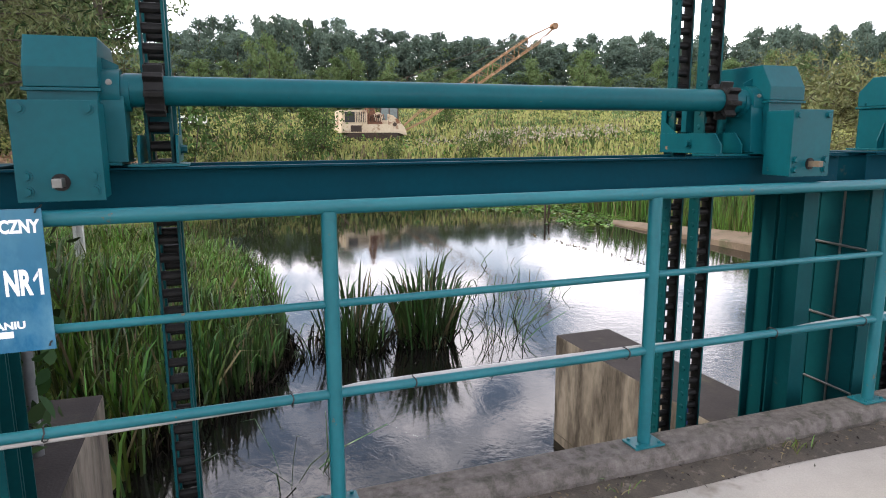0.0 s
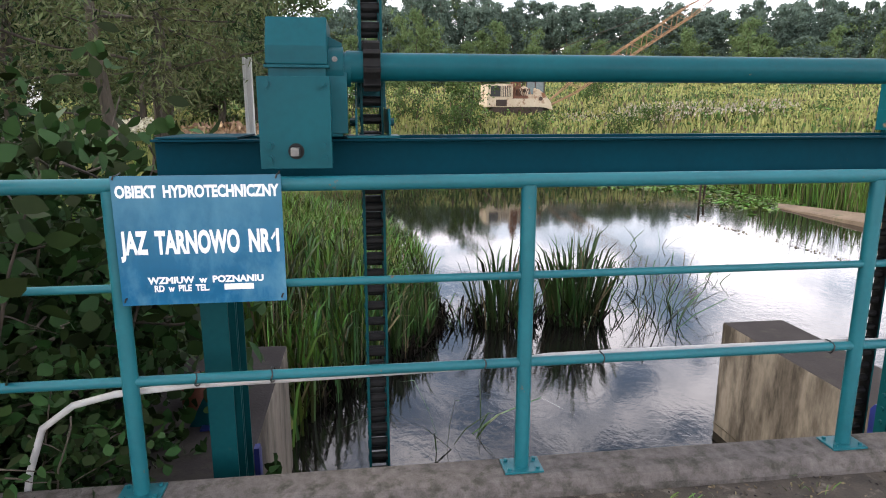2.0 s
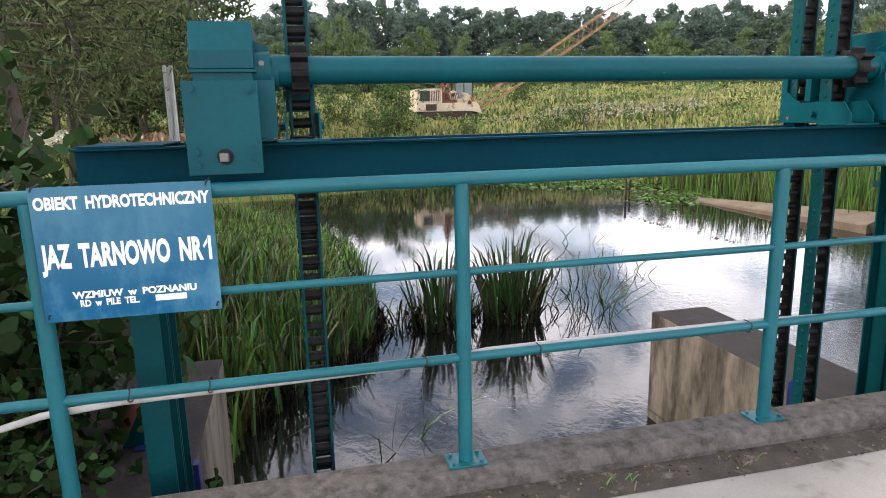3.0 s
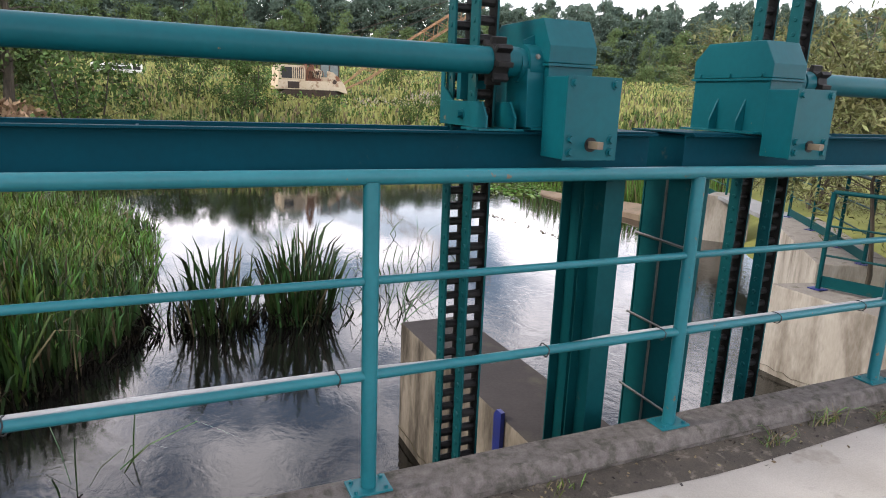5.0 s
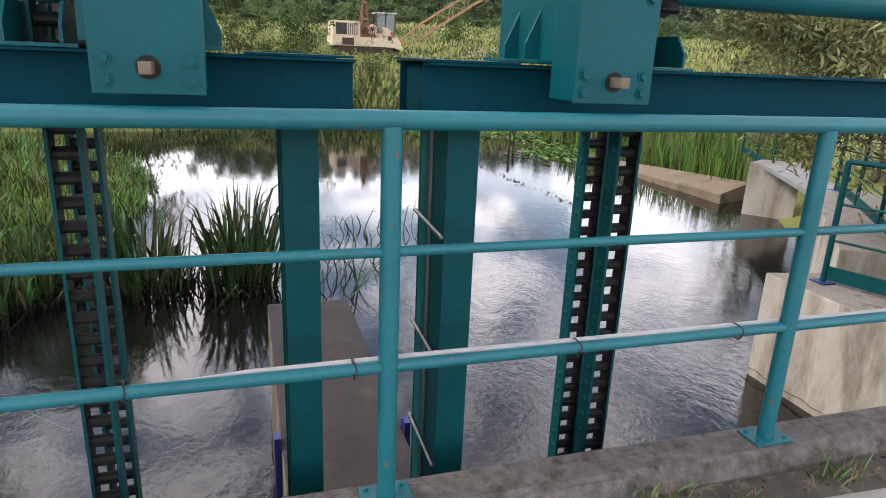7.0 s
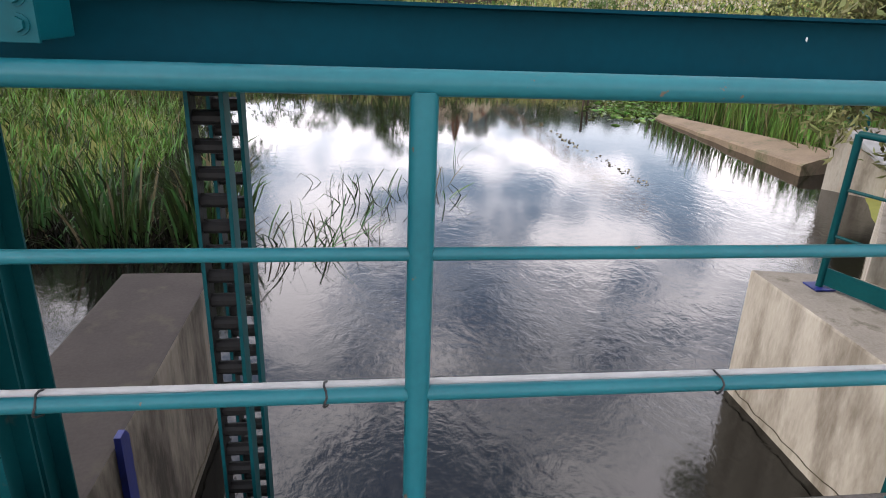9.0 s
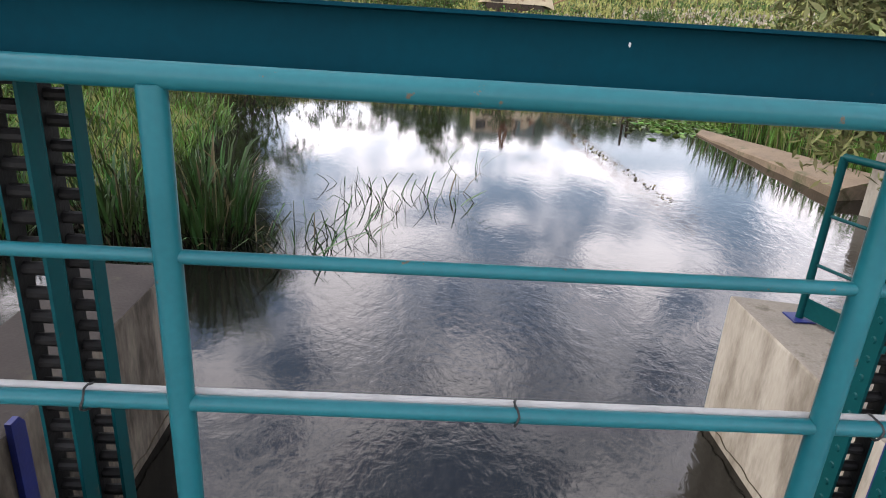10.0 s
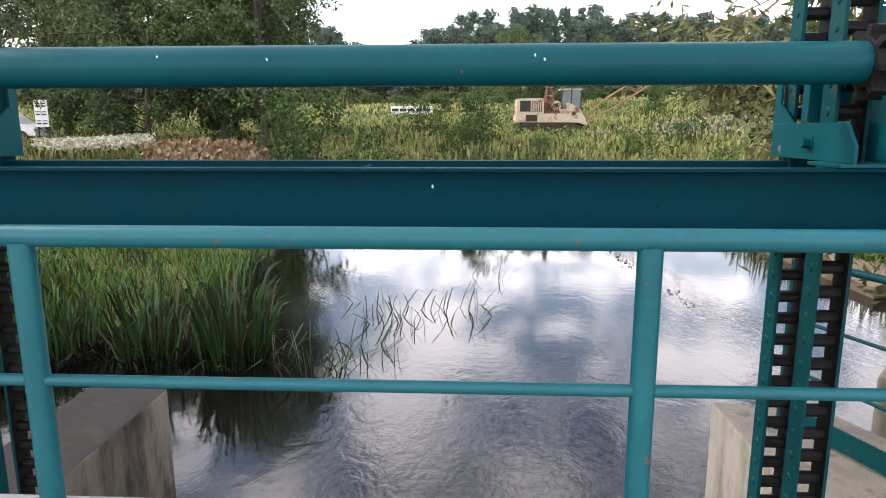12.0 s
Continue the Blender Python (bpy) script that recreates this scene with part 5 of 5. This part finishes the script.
# weeds along the gutter
rs2 = np.random.default_rng(61)
for k, (x, y, n, h) in enumerate(((1.55, -0.2, 14, 0.05), (3.05, -0.17, 22, 0.06), (4.15, -0.20, 30, 0.07), (4.55, -0.15, 40, 0.09), (4.85, -0.24, 30, 0.08), (5.25, -0.18, 44, 0.10), (5.6, -0.21, 36, 0.09), (6.1, -0.18, 40, 0.09), (2.1, -0.19, 14, 0.05))):
    base = np.stack([x + rs2.normal(0, 0.05, n), y + rs2.normal(0, 0.02, n), np.full(n, -0.075)], 1)
    ht = h * rs2.uniform(0.5, 1.1, n)
    ob = blade_mesh("weed_tuft", base, ht, np.full(n, 0.006), ht * rs2.uniform(0.3, 1.5, n), rs2.uniform(0, 6.28, n), [REED, REED_DRY], (rs2.uniform(size=n) < 0.4).astype(int))
    tagged(ob, "small tuft of weeds growing in the gutter", "weeds", "gutter weeds", "stuff")

# ---- far things ----
exz = land_at(10.5, 40) - 0.30
ex = thing("dragline_excavator", (10.5, 40, exz), "derelict cream and rust dragline excavator with a lattice boom", "excavator")
part("undercarriage", box(B(), 8.9, 12.1, 39.0, 41.2, exz, exz + 0.62, 0.1), DARK_IRON, ex)
for y in (38.75, 41.0):
    tr_ = B()
    prism(tr_, [(8.7, exz + 0.3), (9.0, exz), (12.1, exz), (12.4, exz + 0.3), (12.1, exz + 0.66), (9.0, exz + 0.66)], y, y + 0.5, axis="y", bevel=0.04)
    part("track", tr_, DARK_IRON, ex)
part("house_base", box(B(), 8.55, 11.7, 38.7, 41.3, exz + 0.62, exz + 1.15, 0.04), RUST, ex)
eng = part("engine_house", box(B(), 8.62, 10.25, 38.75, 41.2, exz + 1.15, exz + 2.05, 0.06), RUST, ex)
part("vent", box(B(), 8.80, 10.12, 38.735, 38.75, exz + 1.27, exz + 1.92), BLACK, eng, "dark vent opening")
for i in range(6):
    x = 9.44 + i * 0.115
    part("slat", box(B(), x, x + 0.06, 38.72, 38.75, exz + 1.28, exz + 1.92), RUST, eng)
part("plate_frame", box(B(), 9.15, 9.85, 38.68, 38.70, exz + 0.68, exz + 1.08), DARK_IRON, ex)
RUSTY = material("red_brown_rust", (0.20, 0.085, 0.045), (0.10, 0.045, 0.028), rough=0.85, scale=3, fine=25, bump=0.3, stain=(0.34, 0.27, 0.18), stain_at=(0.58, 0.66), stain_scale=3)
for y, r in ((39.3, 0.36), (40.2, 0.30)):
    drum = part("winch_drum", tube(B(), (10.55, y - 0.3, exz + 1.5), (10.55, y + 0.3, exz + 1.5), r * 0.75, 14), RUSTY, ex)
    for dy in (-0.34, 0.30):
        part("drum_flange", tube(B(), (10.55, y + dy, exz + 1.5), (10.55, y + dy + 0.04, exz + 1.5), r, 16), RUSTY, drum)
part("gear_wheel", tube(B(), (11.0, 38.86, exz + 1.62), (11.0, 38.94, exz + 1.62), 0.30, 18), RUST, ex)
part("gear_hub", tube(B(), (11.0, 38.80, exz + 1.62), (11.0, 38.98, exz + 1.62), 0.10, 12), DARK_IRON, ex)
part("winch_frame", box(B(), 10.3, 11.25, 38.85, 40.7, exz + 1.15, exz + 1.32, 0.03), RUSTY, ex)
for y in (38.9, 40.5):
    part("winch_cheek", prism(B(), [(10.28, exz + 1.3), (11.2, exz + 1.3), (10.95, exz + 1.85), (10.45, exz + 2.0)], y, y + 0.05, axis="y", bevel=0.01), RUSTY, ex)
for k in range(7):
    x = 10.32 + 0.13 * k
    part("hose", sweep(B(), [(x, 38.85, exz + 1.30), (x + 0.05, 38.78, exz + 1.62 + 0.07 * (k % 3)), (x + 0.22, 38.84, exz + 1.80 - 0.05 * (k % 2)), (x + 0.35, 38.95, exz + 1.42)], 0.026, 5), DARK_IRON if k % 2 else RUSTY, ex)
for x0_, x1_, y in ((10.30, 10.62, 39.2), (10.95, 10.66, 39.2), (10.30, 10.62, 40.3), (10.95, 10.66, 40.3)):
    part("mast_leg", tube(B(), (x0_, y, exz + 1.2), (x1_, 39.75, exz + 3.3), 0.075, 8), RUSTY, ex)
for z in (2.2, 2.7, 3.1):
    part("mast_tie", tube(B(), (10.45, 39.4, exz + z), (10.85, 39.4, exz + z), 0.05, 6), RUSTY, ex)
part("front_guard", prism(B(), [(11.62, exz + 0.75), (11.75, exz + 0.62), (12.35, exz + 0.60), (12.9, exz + 0.42), (12.72, exz + 0.95), (12.35, exz + 1.42), (11.95, exz + 1.72), (11.62, exz + 1.80)], 38.72, 38.95, axis="y", bevel=0.04), RUST, ex, "pale curved front guard plate")
part("guard_hole", tube(B(), (12.05, 38.70, exz + 1.15), (12.05, 38.73, exz + 1.15), 0.13, 14), DARK_IRON, ex)
part("deck_plate", box(B(), 11.2, 12.9, 39.0, 41.2, exz + 0.66, exz + 0.78, 0.02), RUSTY, ex)
CAB_GLASS = material("dusty_cab_glass", (0.10, 0.15, 0.14), (0.06, 0.09, 0.085), rough=0.15, scale=2, fine=12, bump=0.0)
cabn = part("cab", box(B(), 11.45, 12.75, 40.2, 41.3, exz + 0.78, exz + 1.45, 0.04), RUST, ex)
part("cab_roof", box(B(), 11.40, 12.80, 40.15, 41.35, exz + 2.62, exz + 2.70, 0.03), GREY_BOX, cabn)
for x, y in ((11.5, 40.25), (12.7, 40.25), (12.1, 40.25), (11.5, 41.25), (12.7, 41.25)):
    part("cab_pillar", box(B(), x - 0.035, x + 0.035, y - 0.035, y + 0.035, exz + 1.45, exz + 2.62), DARK_IRON, cabn)
for x in (11.80, 12.40):
    part("window", box(B(), x - 0.26, x + 0.26, 40.24, 40.25, exz + 1.47, exz + 2.60), CAB_GLASS, cabn)
# lattice boom
boom = part("boom_foot", box(B(), 12.3, 12.8, 39.2, 40.0, exz + 0.4, exz + 0.9, 0.05), DARK_IRON, ex)
P0, P1 = Vector((12.6, 39.6, exz + 0.7)), Vector((24.6, 40.6, 9.15))
ax = (P1 - P0).normalized()
sd = Vector((0, 1, 0))
upv = ax.cross(sd).normalized()
for a_, b_ in ((-1, -1), (-1, 1), (1, 1), (1, -1)):
    pts = [P0.lerp(P1, f) + sd * a_ * wv + upv * b_ * wv for f, wv in ((0, 0.10), (0.15, 0.36), (0.85, 0.36), (1, 0.08))]
    part("chord", sweep(B(), pts, 0.042, 6), BOOM, ex)
N = 16
for i in range(N):
    f0, f1 = 0.15 + 0.7 * i / N, 0.15 + 0.7 * (i + 1) / N
    for (a0, b0), (a1, b1) in (((-1, -1), (-1, 1)), ((1, -1), (1, 1)), ((-1, 1), (1, 1)), ((-1, -1), (1, -1))):
        s0, s1 = ((a0, b0), (a1, b1)) if i % 2 else ((a1, b1), (a0, b0))
        part("lattice_bar", tube(B(), P0.lerp(P1, f0) + sd * s0[0] * 0.36 + upv * s0[1] * 0.36, P0.lerp(P1, f1) + sd * s1[0] * 0.36 + upv * s1[1] * 0.36, 0.024, 5), BOOM, ex)
part("boom_head", tube(B(), P1 - sd * 0.25, P1 + sd * 0.25, 0.24, 14), BOOM, ex)
part("cable", tube(B(), (10.75, 39.6, exz + 3.3), P1 + Vector((0, 0, 0.3)), 0.022, 5), DARK_IRON, ex)
part("cable", tube(B(), (10.6, 39.7, exz + 2.0), P0.lerp(P1, 0.8) + Vector((0, 0, 0.5)), 0.018, 5), DARK_IRON, ex)

bz = land_at(-2, 82) - 0.45
bus = thing("parked_bus", (-2, 82, bz), "white bus parked far off at the wood's edge", "bus")
part("body", box(B(), -4.6, 0.6, 81, 83.2, bz + 0.9, bz + 1.9, 0.15), WHITE, bus)
for i in range(5):
    part("window", box(B(), -4.4 + i * 1.0, -3.6 + i * 1.0, 80.96, 80.99, bz + 1.25, bz + 1.6), BLACK, bus)

cx, cy = -18.6, 32.0
cz = land_at(cx, cy)
car = thing("parked_car", (cx, cy, cz), "silver-white car parked on the lawn behind the trees", "car")
part("body", prism(B(), [(cx - 2.1, cz + 0.35), (cx - 2.1, cz + 0.85), (cx - 1.3, cz + 0.98), (cx + 1.2, cz + 0.98), (cx + 2.05, cz + 0.80), (cx + 2.1, cz + 0.35)], cy - 0.85, cy + 0.85, axis="y", bevel=0.08), WHITE, car)
part("cabin", prism(B(), [(cx - 1.7, cz + 0.97), (cx - 1.2, cz + 1.45), (cx + 0.4, cz + 1.47), (cx + 1.1, cz + 0.97)], cy - 0.75, cy + 0.75, axis="y", bevel=0.06), WHITE, car)
part("window", prism(B(), [(cx - 1.45, cz + 1.02), (cx - 1.1, cz + 1.38), (cx + 0.35, cz + 1.40), (cx + 0.85, cz + 1.02)], cy - 0.775, cy - 0.755, axis="y"), BLACK, car)
for x in (cx - 1.3, cx + 1.35):
    for y in (cy - 0.88, cy + 0.68):
        part("wheel", tube(B(), (x, y, cz + 0.32), (x, y + 0.2, cz + 0.32), 0.32, 16), BLACK, car)

nx_, ny_ = -11.9, 25.0
nz = land_at(nx_, ny_)
bd = thing("notice_board", (nx_, ny_, nz), "white notice board with dark panels on two posts", "notice board")
board = part("board", box(B(), nx_ - 0.28, nx_ + 0.28, ny_, ny_ + 0.04, nz + 1.25, nz + 2.35, 0.01), WHITE, bd)
for x in (-0.22, 0.22):
    part("post", tube(B(), (nx_ + x, ny_ + 0.06, nz - 0.1), (nx_ + x, ny_ + 0.06, nz + 2.3), 0.04, 8), DARK_IRON, bd)
for zz in (1.35, 1.72, 2.06):
    for x0_, x1_ in ((-0.23, -0.02), (0.03, 0.23)):
        part("plain_bar", box(B(), nx_ + x0_, nx_ + x1_, ny_ - 0.008, ny_ - 0.003, nz + zz, nz + zz + 0.06), DARK_IRON, board)
        part("plain_bar", box(B(), nx_ + x0_, nx_ + x1_, ny_ - 0.008, ny_ - 0.003, nz + zz + 0.12, nz + zz + 0.16), DARK_IRON, board)

# board seen among the west trees, and a concrete pole
bx_, by_ = -7.2, 12.4
bz_ = land_at(bx_, by_)
b2 = thing("notice_board", (bx_, by_, bz_), "small white notice board half hidden by willows", "notice board")
brd = part("board", box(B(), bx_ - 0.25, bx_ + 0.25, by_, by_ + 0.03, bz_ + 2.2, bz_ + 2.85, 0.01), WHITE, b2)
part("post", tube(B(), (bx_, by_ + 0.05, bz_ - 0.1), (bx_, by_ + 0.05, bz_ + 2.8), 0.04, 8), DARK_IRON, b2)
for i in range(4):
    part("plain_bar", box(B(), bx_ - 0.18, bx_ + 0.18, by_ - 0.006, by_ - 0.002, bz_ + 2.28 + 0.14 * i, bz_ + 2.33 + 0.14 * i), DARK_IRON, brd)
px_, py_ = -1.25, 8.4
pz_ = land_at(px_, py_)
pole = thing("concrete_pole", (px_, py_, pz_), "grey ribbed concrete pole among the willows", "pole")
for dx in (-0.045, 0.045):
    part("flange", box(B(), px_ + dx - 0.02, px_ + dx + 0.02, py_ - 0.06, py_ + 0.06, pz_ - 0.2, 2.15, 0.006), GREY_BOX, pole)
part("web", box(B(), px_ - 0.026, px_ + 0.026, py_ - 0.02, py_ + 0.02, pz_ - 0.2, 2.13), GREY_BOX, pole)

# floating plants, and flakes for a streak on the water
def floating(points, n, size, mat, seed, label, name):
    rs = np.random.default_rng(seed)
    pts = np.array(points, float)
    k = rs.integers(0, len(pts) - 1, n)
    f = rs.uniform(size=n)[:, None]
    p = pts[k] * (1 - f) + pts[k + 1] * f + rs.normal(0, 1, (n, 2)) * pts_width
    z = np.full(n, WATER_Z + 0.012)
    me = leaf_mesh(name, np.stack([p[:, 0], p[:, 1], z], 1), size * rs.uniform(0.5, 1.4, n), size * 0.5 * rs.uniform(0.5, 1.2, n), rs.normal(size=(n, 3)) * (1, 1, 0.12), [mat], rs=rs)
    return tagged(new(name, me), label, "floating plants", kind="stuff")


pts_width = 0.55
floating([(11.8, 15.6), (13.2, 16.8), (14.5, 16.4)], 1500, 0.20, REED, 81, "bright green mat of floating plants near the quay", "floating_plants")
floating([(9.4, 21.6), (12.0, 20.8), (13.6, 19.0)], 1500, 0.22, REED, 82, "green mat of floating plants along the far bank", "floating_plants")
# flakes added to draw a faint ripple streak across the water
pts_width = 0.07
floating([(9.1, 14.6), (9.2, 12.4), (9.35, 10.4), (9.55, 8.4)], 90, 0.07, REED_DRY, 83, "line of small flakes standing in for a faint streak of ripples", "ripple_streak")
wp = thing("mooring_stake", (11.2, 17.0, WATER_Z - 0.2), "dark wooden stakes standing in the water", "stake")
for dx, h in ((0, 0.75), (0.12, 0.55)):
    part("stake", tube(B(), (11.2 + dx, 17.0, WATER_Z - 0.2), (11.2 + dx * 1.3, 17.0, WATER_Z + h), 0.035, 7), DARK_IRON, wp)

# paint scuffs on the steel
def scuff(x, y, z, r, seed, label):
    rs = random.Random(seed)
    pts = [(x + r * rs.uniform(0.5, 1.1) * math.cos(a), z + 1.5 * r * rs.uniform(0.5, 1.1) * math.sin(a)) for a in (2 * math.pi * i / 9 for i in range(9))]
    ob = part("paint_scuff", prism(B(), pts, y - 0.0012, y, axis="y"), WHITE)
    return tagged(ob, label, "paint scuff", "paint scuffs")


scuff(5.995, 0.2448, 1.19, 0.004, 1, "small pale scuff on the dark beam")
for k, (x, dz) in enumerate(((6.24, 0.018), (6.262, 0.008), (5.60, 0.012), (5.33, 0.02))):
    zz = SHAFT_Z + dz
    yy = SHAFT_Y - math.sqrt(0.0502 ** 2 - dz ** 2) - 0.0002
    scuff(x, yy, zz, 0.003, 10 + k, "small pale scuff on the drive shaft")

# grit and dead leaves in the gutter
rs3 = np.random.default_rng(71)
n = 900
px = rs3.uniform(-0.5, 8.0, n)
py = -0.115 - np.abs(rs3.normal(0, 0.09, n))
me = leaf_mesh("grit", np.stack([px, py, np.full(n, -0.066)], 1), rs3.uniform(0.006, 0.024, n), rs3.uniform(0.005, 0.014, n), rs3.normal(size=(n, 3)) * (1, 1, 0.2), [DIRT, REED_DRY, CONCRETE_TOP], rs3.integers(0, 3, n), rs3)
tagged(new("gutter_litter", me), "dead leaves and grit lying in the gutter", "litter", kind="stuff")
